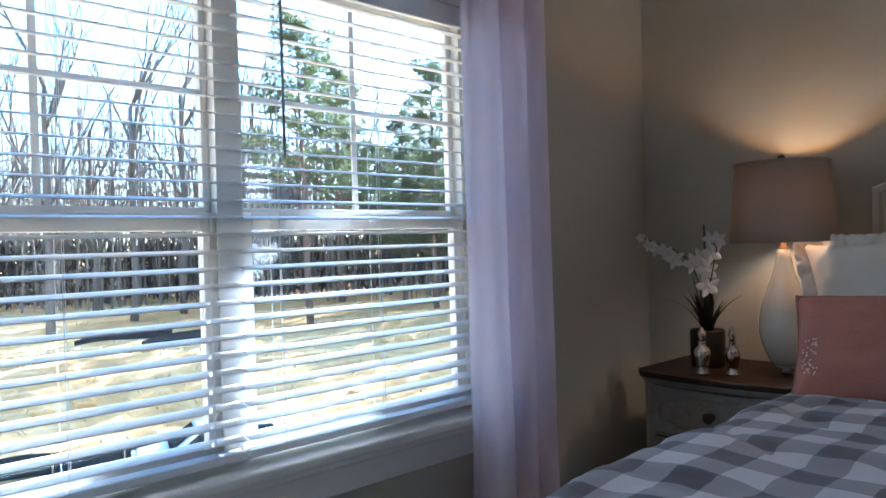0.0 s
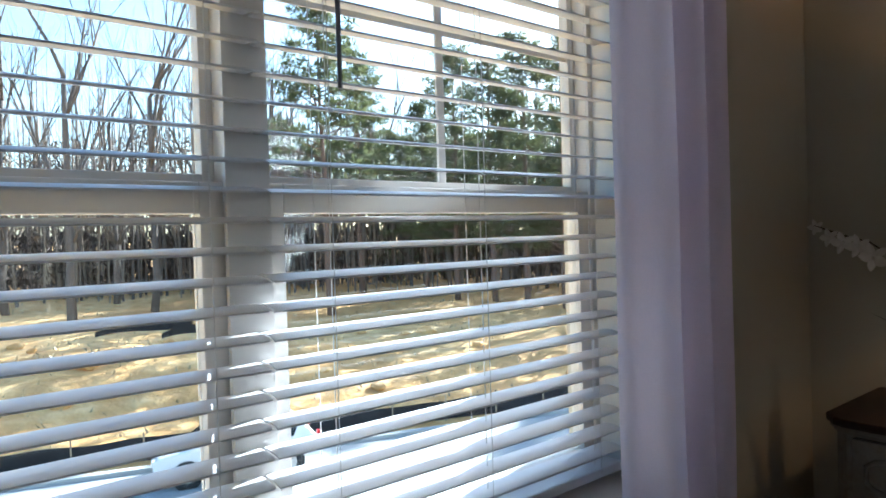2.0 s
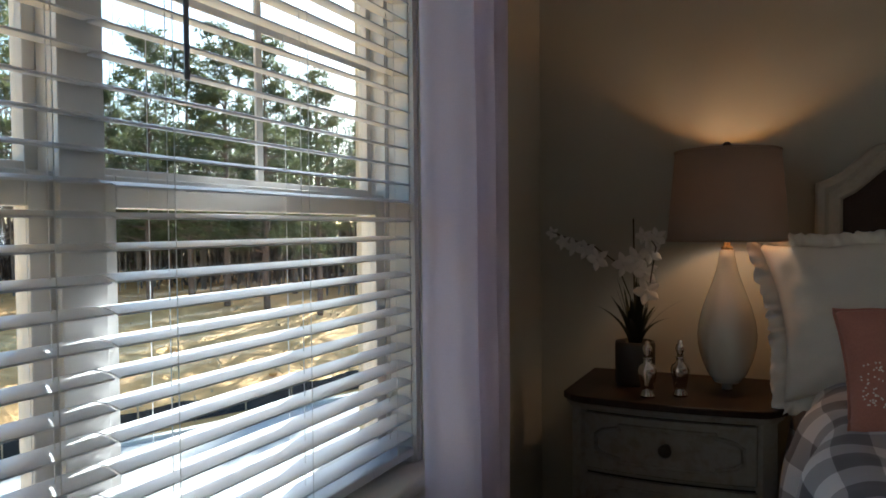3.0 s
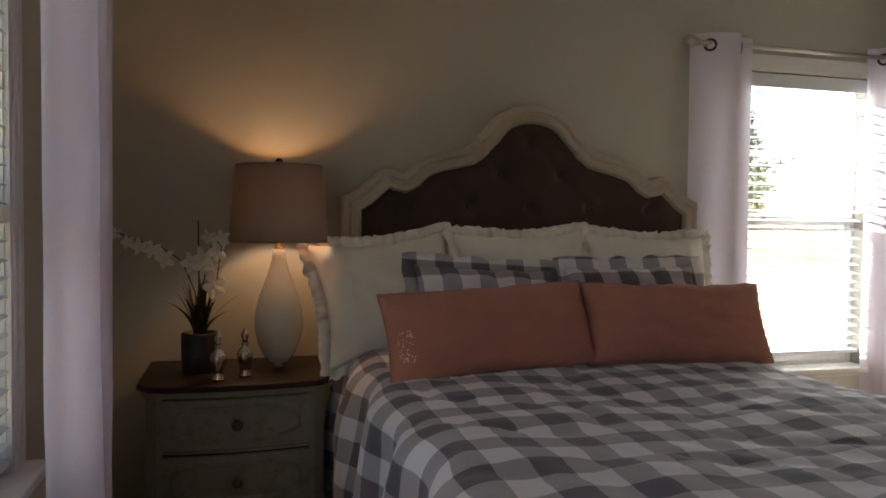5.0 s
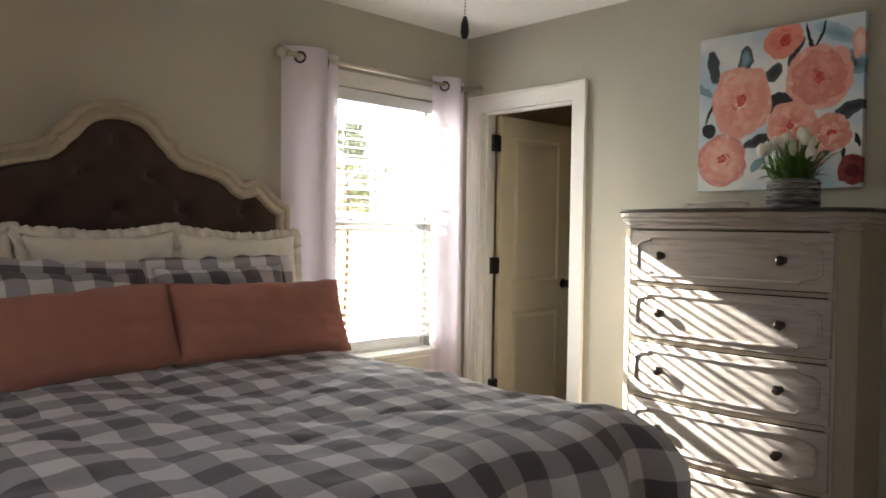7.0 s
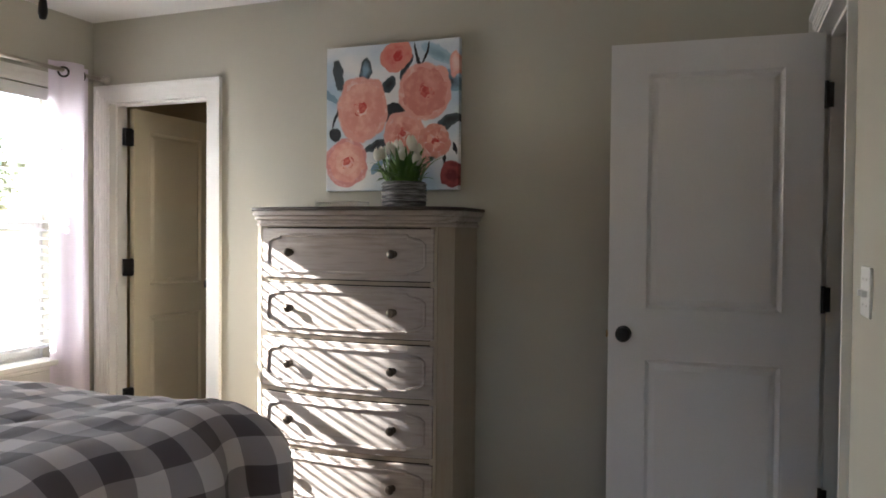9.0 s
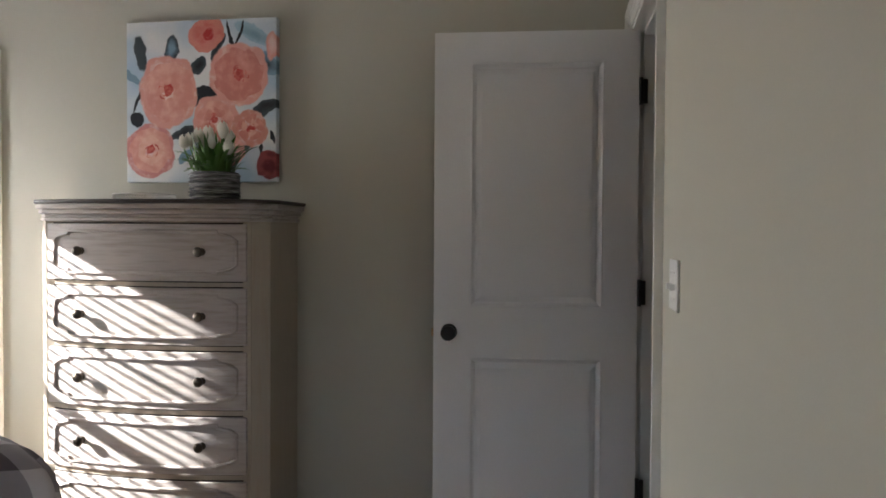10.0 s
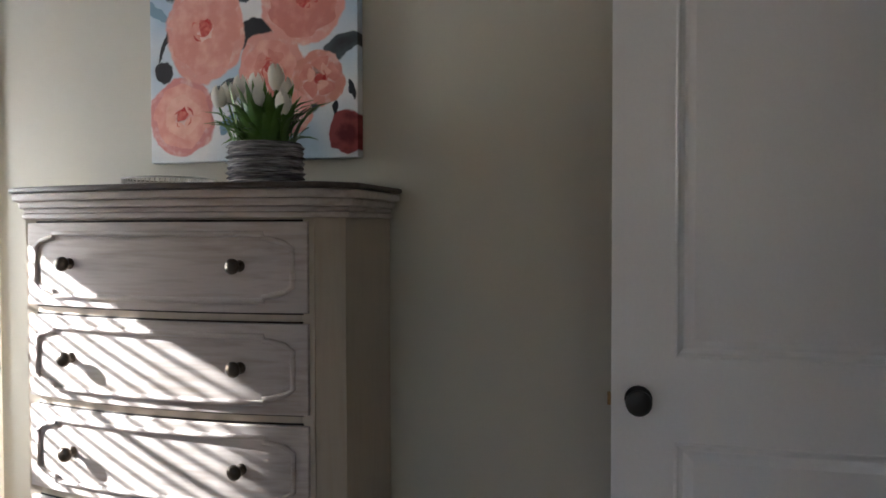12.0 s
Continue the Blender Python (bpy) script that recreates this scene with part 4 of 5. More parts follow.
chest = case("chest_of_drawers", "tall whitewashed bow-front chest of drawers with dark worn top", 0.955, 0.345, 0.055, 0.045, 1.400,
             (1.318, ((0.010, 1.332), (0.005, 1.345), (0.018, 1.364), (0.031, 1.385))),
             [(0.128, 0.340), (0.368, 0.584), (0.612, 0.828), (0.854, 1.068), (1.094, 1.308)], WASH, WASH_UP, DARK_TOP, (-0.247, 0.247), "chest of drawers", 0.038)
chest.matrix_world = pose(EAST - 0.016, -1.779, 0)
stand = case("nightstand", "distressed cream nightstand with dark walnut top", 0.575, 0.445, 0.035, 0.022, 0.772,
             (0.728, ((0.008, 0.738), (0.018, 0.750))), [(0.16, 0.345), (0.365, 0.537), (0.557, 0.722)], DISTRESSED, DISTRESSED, WALNUT, (0.0,), "nightstand", 0.028)
stand.matrix_world = pose(0.517, -0.016, 0, 0, 0, 90)


# ---- lamp ----
TOP = 0.772
lamp = thing("table_lamp", (0.662, -0.215, TOP), "ivory ceramic teardrop lamp, lit, with linen shade", "table lamp")
part("foot", lathe([(0.0, 0.0), (0.016, 0.0), (0.016, 0.018), (0.034, 0.020), (0.040, 0.026), (0.0, 0.026)], 24), ACRYLIC, lamp, "clear foot", True)
part("body", lathe([(0.0, 0.026), (0.042, 0.026), (0.058, 0.05), (0.075, 0.09), (0.085, 0.13), (0.088, 0.165), (0.084, 0.205), (0.073, 0.25), (0.057, 0.295), (0.042, 0.335), (0.031, 0.37), (0.024, 0.405), (0.0215, 0.43), (0.0, 0.43)], 40), CERAMIC, lamp, smooth=True)
part("neck", lathe([(0.0, 0.43), (0.018, 0.43), (0.018, 0.438), (0.010, 0.442), (0.010, 0.475), (0.014, 0.478), (0.014, 0.52), (0.0, 0.52)], 20), BRASS, lamp, "brass neck", True)
part("bulb", lathe([(0.0, 0.52), (0.013, 0.52), (0.015, 0.545), (0.028, 0.575), (0.030, 0.595), (0.022, 0.618), (0.0, 0.628)], 20), EMIT, lamp, "warm lit bulb", True).visible_shadow = False
prof = [(0.178, 0.456), (0.153, 0.735), (0.1512, 0.735), (0.1762, 0.456), (0.178, 0.456)]
part("shade", lathe(prof, 56), SHADE, lamp, "tapered linen drum shade", True)
for z, r in ((0.460, 0.178), (0.731, 0.1535)):
    part("shade_trim", tube([(r * math.cos(a), r * math.sin(a), z) for a in [2 * math.pi * i / 48 for i in range(48)]], 0.003, 6, closed=True), SHADE, lamp, smooth=True)
for k in range(3):
    a = 2 * math.pi * k / 3
    part("spider_arm", tube([(0, 0, 0.728), (0.152 * math.cos(a), 0.152 * math.sin(a), 0.728)], 0.0016, 6), BRASS, lamp)
part("harp", tube([(0.012, 0, 0.52), (0.052, 0, 0.60), (0.050, 0, 0.66), (0.0, 0, 0.732), (-0.050, 0, 0.66), (-0.052, 0, 0.60), (-0.012, 0, 0.52)], 0.0018, 6), BRASS, lamp)
part("finial", lathe([(0.0, 0.728), (0.006, 0.728), (0.006, 0.738), (0.012, 0.742), (0.013, 0.752), (0.008, 0.760), (0.0, 0.762)], 16), BRONZE, lamp, "dark finial", True)


# ---- bottles and orchid ----
def bottle(at):
    root = thing("perfume_bottle", at, "silver mercury glass bottle with round stopper", "bottle", "silver bottles on the nightstand")
    part("bottle_body", lathe([(0.0, 0.0), (0.021, 0.0), (0.022, 0.006), (0.017, 0.012), (0.019, 0.03), (0.025, 0.06), (0.028, 0.078), (0.024, 0.092), (0.013, 0.100), (0.011, 0.112), (0.015, 0.116), (0.0, 0.117)], 28), MERCURY, root, smooth=True)
    part("stopper", lathe([(0.0, 0.117), (0.010, 0.118), (0.009, 0.128), (0.013, 0.136), (0.014, 0.145), (0.010, 0.153), (0.006, 0.157), (0.007, 0.163), (0.0, 0.168)], 20), MERCURY, root, "ball stopper", True)
    return root


bottle((0.455, -0.420, TOP))
bottle((0.542, -0.372, TOP))


def flower(at, facing, size, seed):
    """An orchid bloom: five petals round a lip."""
    rng_ = random.Random(seed)
    bm = bmesh.new()
    for k in range(5):
        a = 2 * math.pi * k / 5 + rng_.uniform(-0.1, 0.1) + 0.3
        wd, ln = (0.52, 1.0) if k % 2 == 0 else (0.72, 0.92)

        def petal(u, v):
            r = v * size * ln
            w = size * wd * math.sin(math.pi * min(1, v * 0.92 + 0.06)) ** 0.8 * (u - 0.5)
            return Vector((w, r, size * (0.18 * v * v - 0.35 * (u - 0.5) ** 2 + 0.05 * (k % 2))))
        one = sheet(petal, 4, 5)
        bmesh.ops.rotate(one, cent=(0, 0, 0), matrix=Matrix.Rotation(a, 3, "Z"), verts=one.verts)
        me = bpy.data.meshes.new("petal_tmp")
        one.to_mesh(me)
        one.free()
        bm.from_mesh(me)
        bpy.data.meshes.remove(me)
    bmesh.ops.create_icosphere(bm, subdivisions=1, radius=size * 0.17)
    q = Vector(facing).to_track_quat("Z", "Y").to_matrix().to_4x4()
    bmesh.ops.transform(bm, matrix=Matrix.Translation(at) @ q, verts=bm.verts)
    return bm


orchid = thing("potted_orchid", (0.388, -0.245, TOP), "white artificial orchid in a dark pot on the nightstand", "potted plant")
part("pot", lathe([(0.0, 0.0), (0.058, 0.0), (0.062, 0.01), (0.063, 0.13), (0.060, 0.138), (0.055, 0.138), (0.054, 0.12), (0.0, 0.12)], 28), POT, orchid, "matte black pot", True)
part("stake", tube([(0.0, 0, 0.12), (-0.005, 0.005, 0.53)], 0.003, 6), STEM, orchid)
part("stem", tube([(0.005, 0, 0.12), (0.012, -0.01, 0.30), (0.03, -0.03, 0.42), (0.055, -0.05, 0.47), (0.075, -0.06, 0.44), (0.06, -0.08, 0.33)], 0.0024, 6), STEM, orchid)
part("stem", tube([(-0.004, 0, 0.12), (-0.015, 0.0, 0.28), (-0.06, 0.0, 0.39), (-0.13, 0.0, 0.44), (-0.20, 0.01, 0.46), (-0.28, 0.012, 0.49)], 0.0022, 6), STEM, orchid)
sd = 0
for p, sz in (((0.06, -0.07, 0.425), 0.042), ((0.015, -0.06, 0.40), 0.046), ((0.075, -0.05, 0.47), 0.034), ((0.045, -0.08, 0.36), 0.044), ((-0.025, -0.05, 0.385), 0.042), ((0.05, -0.085, 0.305), 0.046),
              ((-0.115, -0.02, 0.40), 0.042), ((-0.155, -0.015, 0.43), 0.034), ((-0.195, -0.01, 0.44), 0.034), ((-0.235, 0.0, 0.455), 0.028), ((-0.275, 0.01, 0.485), 0.024), ((0.03, -0.02, 0.475), 0.030)):
    sd += 1
    part("blossom", flower(p, (0.35 + 0.3 * math.sin(sd * 2.1), -1.0, 0.1 + 0.3 * math.cos(sd)), sz, sd), PETAL, orchid, smooth=True)
rng = random.Random(11)
for k in range(26):
    a, ln = 2 * math.pi * k / 26 + rng.uniform(-0.2, 0.2), rng.uniform(0.13, 0.23)
    sp = rng.uniform(0.03, 0.09) if k % 4 else 0.14
    dr = Vector((math.cos(a), math.sin(a), 0))
    if dr.y > 0:
        sp *= 0.5
    sd_ = Vector((-dr.y, dr.x, 0))

    def blade(u, v):
        w = 0.013 * (1 - v) ** 0.6 * (u - 0.5) * 2
        return Vector((0, 0, 0.125)) + dr * (0.015 + sp * v ** 1.5) + sd_ * w + Vector((0, 0, ln * v - 0.25 * sp * v ** 3 + 0.2 * abs(w)))
    part("leaf", sheet(blade, 2, 7), SPIKE, orchid, smooth=True)


# ---- things on the chest ----
DT = 1.400
tul = thing("tulip_planter", (3.60, -1.972, DT), "white artificial tulips in a ridged grey planter on the chest", "potted plant")
pr = [(0.0, 0.0), (0.090, 0.0)]
for k in range(8):
    z = 0.004 + k * 0.0135
    pr += [(0.095, z), (0.100 + 0.002 * (k % 3), z + 0.005), (0.095, z + 0.011)]
pr += [(0.092, 0.115), (0.086, 0.115), (0.084, 0.09), (0.0, 0.09)]
part("planter", lathe(pr, 40), PLANTER, tul, "ridged grey and white planter")
rng = random.Random(21)
for k in range(130):
    a, r0 = rng.uniform(0, 2 * math.pi), rng.uniform(0.0, 0.08)
    ln, sp, wd = rng.uniform(0.09, 0.20), rng.uniform(0.01, 0.13), rng.uniform(0.006, 0.012)
    dr = Vector((math.cos(a), math.sin(a), 0))
    sdv = Vector((-dr.y, dr.x, 0))

    def leaf(u, v):
        w = wd * (math.sin(math.pi * min(1, 0.12 + 0.88 * v)) ** 0.7) * (u - 0.5) * 2
        return dr * (r0 + sp * v ** 1.7) + sdv * w + Vector((0, 0, 0.09 + ln * v - 0.5 * sp * v ** 3 + 0.4 * abs(w)))
    part("leaf", sheet(leaf, 2, 5), TULIP_LEAF, tul, smooth=True)
for k, (x, y, z) in enumerate(((-0.04, 0.085, 0.235), (-0.03, 0.055, 0.255), (-0.06, 0.10, 0.225), (-0.03, 0.01, 0.245), (-0.05, -0.015, 0.225), (0.0, -0.03, 0.285), (-0.04, -0.055, 0.265), (-0.02, -0.07, 0.245), (0.02, 0.04, 0.27), (-0.06, -0.085, 0.20), (-0.02, 0.03, 0.225))):
    part("stem", tube([(x * 0.3, y * 0.5, 0.09), (x * 0.7, y * 0.8, z * 0.6), (x, y, z - 0.018)], 0.003, 6), TULIP_LEAF, tul)
    head = part("tulip_head", lathe([(0.0, -0.020), (0.008, -0.016), (0.0135, -0.004), (0.0125, 0.012), (0.006, 0.024), (0.0, 0.026)], 14, at=(x, y, z)), TULIP, tul, smooth=True)
    for j in range(6):
        a = 2 * math.pi * j / 6

        def pet(u, v, j=j):
            r = (0.0225 if j % 2 else 0.020) * math.sin(math.pi * (0.12 + 0.72 * v)) ** 0.8
            t = a + (u - 0.5) * 1.25 * math.sin(math.pi * min(1, 0.2 + 0.8 * v)) ** 0.6
            return Vector((x + r * math.cos(t), y + r * math.sin(t), z - 0.02 + 0.058 * v))
        part("petal", sheet(pet, 3, 5), TULIP, head, smooth=True)

tray = thing("lace_tray", (3.62, -1.655, DT), "low round white lace-edged tray on the chest", "tray")
part("tray_base", lathe([(0.0, 0.002), (0.118, 0.002), (0.120, 0.006), (0.0, 0.006)], 40), LACE, tray)
part("tray_wall", lathe([(0.118, 0.0), (0.1215, 0.0), (0.1218, 0.008), (0.119, 0.008), (0.118, 0.0)], 48), LACE, tray)
part("tray_rim", tube([(0.121 * math.cos(a), 0.121 * math.sin(a), 0.029) for a in [2 * math.pi * i / 60 for i in range(60)]], 0.003, 6, closed=True), LACE, tray)
for k in range(60):
    a = 2 * math.pi * k / 60
    part("rim_bar", tube([(0.119 * math.cos(a), 0.119 * math.sin(a), 0.0), (0.121 * math.cos(a + 0.05), 0.121 * math.sin(a + 0.05), 0.029)], 0.0022, 4), LACE, tray)


# ---- painting ----
def painting_material():
    """Loose watercolour blooms and leaves, laid one over another on a pale ground. Coordinates: u to the right, v up, 0 to 1."""
    m = mat("floral_canvas", (0.7, 0.7, 0.7), 0.75, 0.05, 180, 8, 0.3)
    n, l = m.node_tree.nodes, m.node_tree.links
    uv = n.new("ShaderNodeUVMap")
    nz = n.new("ShaderNodeTexNoise")
    nz.inputs["Scale"].default_value, nz.inputs["Detail"].default_value = 7.0, 3
    l.new(uv.outputs[0], nz.inputs["Vector"])
    wob = n.new("ShaderNodeVectorMath")
    wob.operation = "MULTIPLY_ADD"
    wob.inputs[1].default_value, wob.inputs[2].default_value = (0.10, 0.10, 0), (-0.05, -0.05, 0)
    l.new(nz.outputs["Color"], wob.inputs[0])
    pos = n.new("ShaderNodeVectorMath")
    l.new(uv.outputs[0], pos.inputs[0])
    l.new(wob.outputs[0], pos.inputs[1])
    wash = n.new("ShaderNodeTexNoise")
    wash.inputs["Scale"].default_value, wash.inputs["Detail"].default_value = 16, 8
    l.new(uv.outputs[0], wash.inputs["Vector"])
    turn_ = n.new("ShaderNodeTexNoise")
    turn_.inputs["Scale"].default_value, turn_.inputs["Detail"].default_value = 9, 3
    l.new(uv.outputs[0], turn_.inputs["Vector"])
    swirl = n.new("ShaderNodeMath")
    swirl.operation = "MULTIPLY"
    swirl.inputs[1].default_value = 12.0
    l.new(turn_.outputs[0], swirl.inputs[0])
    state = {}

    def ground():
        g = n.new("ShaderNodeTexNoise")
        g.inputs["Scale"].default_value = 2.2
        l.new(uv.outputs[0], g.inputs["Vector"])
        r = n.new("ShaderNodeValToRGB")
        r.color_ramp.elements[0].position, r.color_ramp.elements[0].color = 0.40, (0.74, 0.73, 0.72, 1)
        r.color_ramp.elements[1].position, r.color_ramp.elements[1].color = 0.60, (0.42, 0.54, 0.64, 1)
        l.new(g.outputs[0], r.inputs[0])
        state["c"] = r.outputs[0]

    def blob(cx, cy, rx, ry, rot, inner, outer, soft=0.12, blot=0.35, petals=0.05):
        mp = n.new("ShaderNodeMapping")
        mp.vector_type = "TEXTURE"
        mp.inputs["Location"].default_value, mp.inputs["Rotation"].default_value = (cx, cy, 0), (0, 0, radians(rot))
        mp.inputs["Scale"].default_value = (rx, ry, 1)
        l.new(pos.outputs[0], mp.inputs[0])
        ln = n.new("ShaderNodeVectorMath")
        ln.operation = "LENGTH"
        l.new(mp.outputs[0], ln.inputs[0])
        mk = n.new("ShaderNodeMapRange")
        mk.inputs["From Min"].default_value, mk.inputs["From Max"].default_value = 1.0, 1.0 - soft
        l.new(ln.outputs["Value"], mk.inputs[0])
        ad = n.new("ShaderNodeMath")
        ad.operation = "MULTIPLY_ADD"
        ad.inputs[1].default_value, ad.inputs[2].default_value = blot * 2, -blot
        l.new(wash.outputs[0], ad.inputs[0])
        ring = n.new("ShaderNodeMath")
        ring.operation = "MULTIPLY_ADD"
        ring.inputs[1].default_value = 11.0
        l.new(ln.outputs["Value"], ring.inputs[0])
        l.new(swirl.outputs[0], ring.inputs[2])
        wave = n.new("ShaderNodeMath")
        wave.operation = "SINE"
        l.new(ring.outputs[0], wave.inputs[0])
        petal = n.new("ShaderNodeMath")
        petal.operation = "MULTIPLY_ADD"
        petal.inputs[1].default_value = petals
        l.new(wave.outputs[0], petal.inputs[0])
        l.new(ad.outputs[0], petal.inputs[2])
        sm = n.new("ShaderNodeMath")
        l.new(petal.outputs[0], sm.inputs[0])
        l.new(ln.outputs["Value"], sm.inputs[1])
        cr = n.new("ShaderNodeValToRGB")
        cr.color_ramp.elements[0].position, cr.color_ramp.elements[0].color = 0.15, rgb(inner)
        cr.color_ramp.elements[1].position, cr.color_ramp.elements[1].color = 0.85, rgb(outer)
        l.new(sm.outputs[0], cr.inputs[0])
        mx = n.new("ShaderNodeMix")
        mx.data_type = "RGBA"
        l.new(mk.outputs[0], mx.inputs["Factor"])
        l.new(state["c"], mx.inputs["A"])
        l.new(cr.outputs[0], mx.inputs["B"])
        state["c"] = mx.outputs["Result"]

    ground()
    dark, slate, blue = (0.012, 0.013, 0.018), (0.05, 0.065, 0.075), (0.20, 0.31, 0.41)
    pale, coral, rosy, red = (0.70, 0.33, 0.27), (0.80, 0.58, 0.50), (0.79, 0.57, 0.52), (0.50, 0.03, 0.025)
    for a in ((0.10, 0.80, 0.045, 0.11, 12, slate, slate), (0.31, 0.83, 0.05, 0.10, -8, blue, slate), (0.86, 0.90, 0.16, 0.05, -28, blue, (0.35, 0.48, 0.58)),
              (0.49, 0.72, 0.05, 0.07, -35, dark, slate), (0.62, 0.82, 0.03, 0.10, -20, dark, slate), (0.03, 0.66, 0.09, 0.03, -30, blue, blue),
              (0.52, 0.53, 0.10, 0.06, 20, dark, dark), (0.07, 0.40, 0.045, 0.05, 0, dark, dark), (0.40, 0.30, 0.12, 0.035, 12, dark, slate),
              (0.93, 0.45, 0.09, 0.045, 18, dark, slate), (0.95, 0.72, 0.06, 0.09, 40, slate, blue), (0.87, 0.56, 0.015, 0.10, -28, dark, dark),
              (0.08, 0.53, 0.012, 0.10, -20, dark, dark), (0.76, 0.20, 0.08, 0.03, 25, dark, slate), (0.97, 0.28, 0.012, 0.05, 0, dark, dark), (0.90, 0.20, 0.012, 0.04, 10, dark, dark),
              (0.70, 0.88, 0.012, 0.11, 18, dark, dark), (0.76, 0.90, 0.012, 0.10, -28, dark, dark), (0.40, 0.16, 0.06, 0.03, 40, blue, blue),
              (0.97, 0.83, 0.05, 0.09, 0, rosy, pale)):
        blob(*a)
    for cx, cy, rx, ry, inner, outer in ((0.285, 0.565, 0.205, 0.225, coral, pale), (0.235, 0.70, 0.10, 0.07, rosy, pale), (0.755, 0.655, 0.195, 0.195, coral, pale), (0.535, 0.905, 0.115, 0.105, (0.62, 0.15, 0.12), (0.66, 0.24, 0.18)),
                                         (0.165, 0.20, 0.17, 0.175, rosy, (0.60, 0.24, 0.22)), (0.60, 0.38, 0.15, 0.15, rosy, pale), (0.83, 0.33, 0.12, 0.11, rosy, (0.62, 0.26, 0.20)), (0.70, 0.19, 0.10, 0.10, rosy, pale), (0.95, 0.10, 0.085, 0.095, (0.14, 0.01, 0.015), (0.30, 0.05, 0.05))):
        blob(cx, cy, rx * 1.02, ry * 1.02, 0, inner, outer, 0.05, 1.3, 0.10)
    for cx, cy, rx, ry in ((0.26, 0.60, 0.085, 0.05), (0.75, 0.655, 0.09, 0.07), (0.55, 0.90, 0.06, 0.06), (0.16, 0.21, 0.05, 0.045), (0.56, 0.42, 0.05, 0.06), (0.84, 0.33, 0.04, 0.03)):
        blob(cx, cy, rx * 0.95, ry * 0.95, 20, red, (0.66, 0.22, 0.17), 0.4, 1.8, 0.25)
    hsv = [q for q in n if q.type == "HUE_SAT"][0]
    l.new(state["c"], hsv.inputs["Color"])
    return m


pic = thing("canvas_painting", (EAST - 0.002, -1.836, 1.489), "square canvas painting of coral and pink blooms", "painting")
bm = box((-0.036, -0.337, 0.0), (-0.001, 0.337, 0.680), 0.003)
lay = bm.loops.layers.uv.verify()
for fc in bm.faces:
    for lp in fc.loops:
        lp[lay].uv = ((0.337 - lp.vert.co.y) / 0.674, lp.vert.co.z / 0.680)
part("canvas", bm, painting_material(), pic)
WASHES = [mat("paint_wash", c, 0.75, 0.06, 30, 7, 0.2, second=d, amount=0.6) for c, d in (
    ((0.72, 0.36, 0.28), (0.78, 0.47, 0.38)), ((0.60, 0.215, 0.17), (0.70, 0.33, 0.26)), ((0.80, 0.56, 0.47), (0.83, 0.66, 0.58)), ((0.68, 0.29, 0.23), (0.76, 0.42, 0.34)))]
STROKE = mat("red_paint", (0.50, 0.06, 0.045), 0.75, 0.25, 90, 14, 0.3, second=(0.62, 0.18, 0.13), amount=0.6)


def brush_mark(cx, cy, rx, ry, rot, layer, seed, bend=0.0):
    """One flat stroke of paint on the canvas face, in canvas widths; bend curves it."""
    bm = bmesh.new()
    vs = []
    for k in range(26):
        a = 2 * math.pi * k / 26
        r = 1 + 0.22 * n3(math.cos(a) * 1.3 + seed, math.sin(a) * 1.3, seed * 0.7) + 0.06 * n3(math.cos(a) * 5, math.sin(a) * 5, seed)
        p, q = rx * r * math.cos(a), ry * r * math.sin(a)
        p += bend * (q / ry) ** 2
        c0, s0 = math.cos(radians(rot)), math.sin(radians(rot))
        u, v = min(0.996, max(0.004, cx + p * c0 - q * s0)), min(0.996, max(0.004, cy + p * s0 + q * c0))
        vs.append(bm.verts.new((-0.0362 - 0.00003 * layer, 0.337 - 0.674 * u, 0.680 * v)))
    bm.faces.new(vs)
    return bm


sd = 0
for cx, cy, rx, ry, count, start in ((0.285, 0.565, 0.19, 0.21, 8, 10), (0.755, 0.655, 0.18, 0.18, 8, 40), (0.165, 0.20, 0.155, 0.16, 7, 5), (0.60, 0.38, 0.135, 0.135, 6, 25), (0.83, 0.33, 0.10, 0.09, 5, 15)):
    for ring, size, at in ((0, 0.44, 0.60), (1, 0.30, 0.36)):
        for k in range(count - 2 * ring):
            sd += 1
            a = start + 31 * ring + 360 * k / (count - 2 * ring)
            ca, sa = math.cos(radians(a)), math.sin(radians(a))
            part("petal_stroke", brush_mark(cx + at * rx * ca, cy + at * ry * sa, rx * size * 0.62, ry * size, a + 14 * math.sin(sd), sd, sd, rx * 0.10), WASHES[(sd * 7 + k) % 4], pic)
    for k in range(7):
        sd += 1
        a, far = start + 51 * k + 25 * math.sin(sd * 3), 0.24 + 0.14 * math.sin(sd * 5)
        part("stamen_stroke", brush_mark(cx + far * rx * math.cos(radians(a)), cy + far * 0.8 * ry * math.sin(radians(a)), rx * 0.022, ry * (0.10 + 0.05 * math.sin(sd)), a + 25 * math.sin(sd * 2), sd, sd, -rx * 0.05), STROKE, pic)
    sd += 1
    part("bloom_eye", brush_mark(cx, cy, rx * 0.17, ry * 0.13, 30, sd, sd), STROKE, pic)

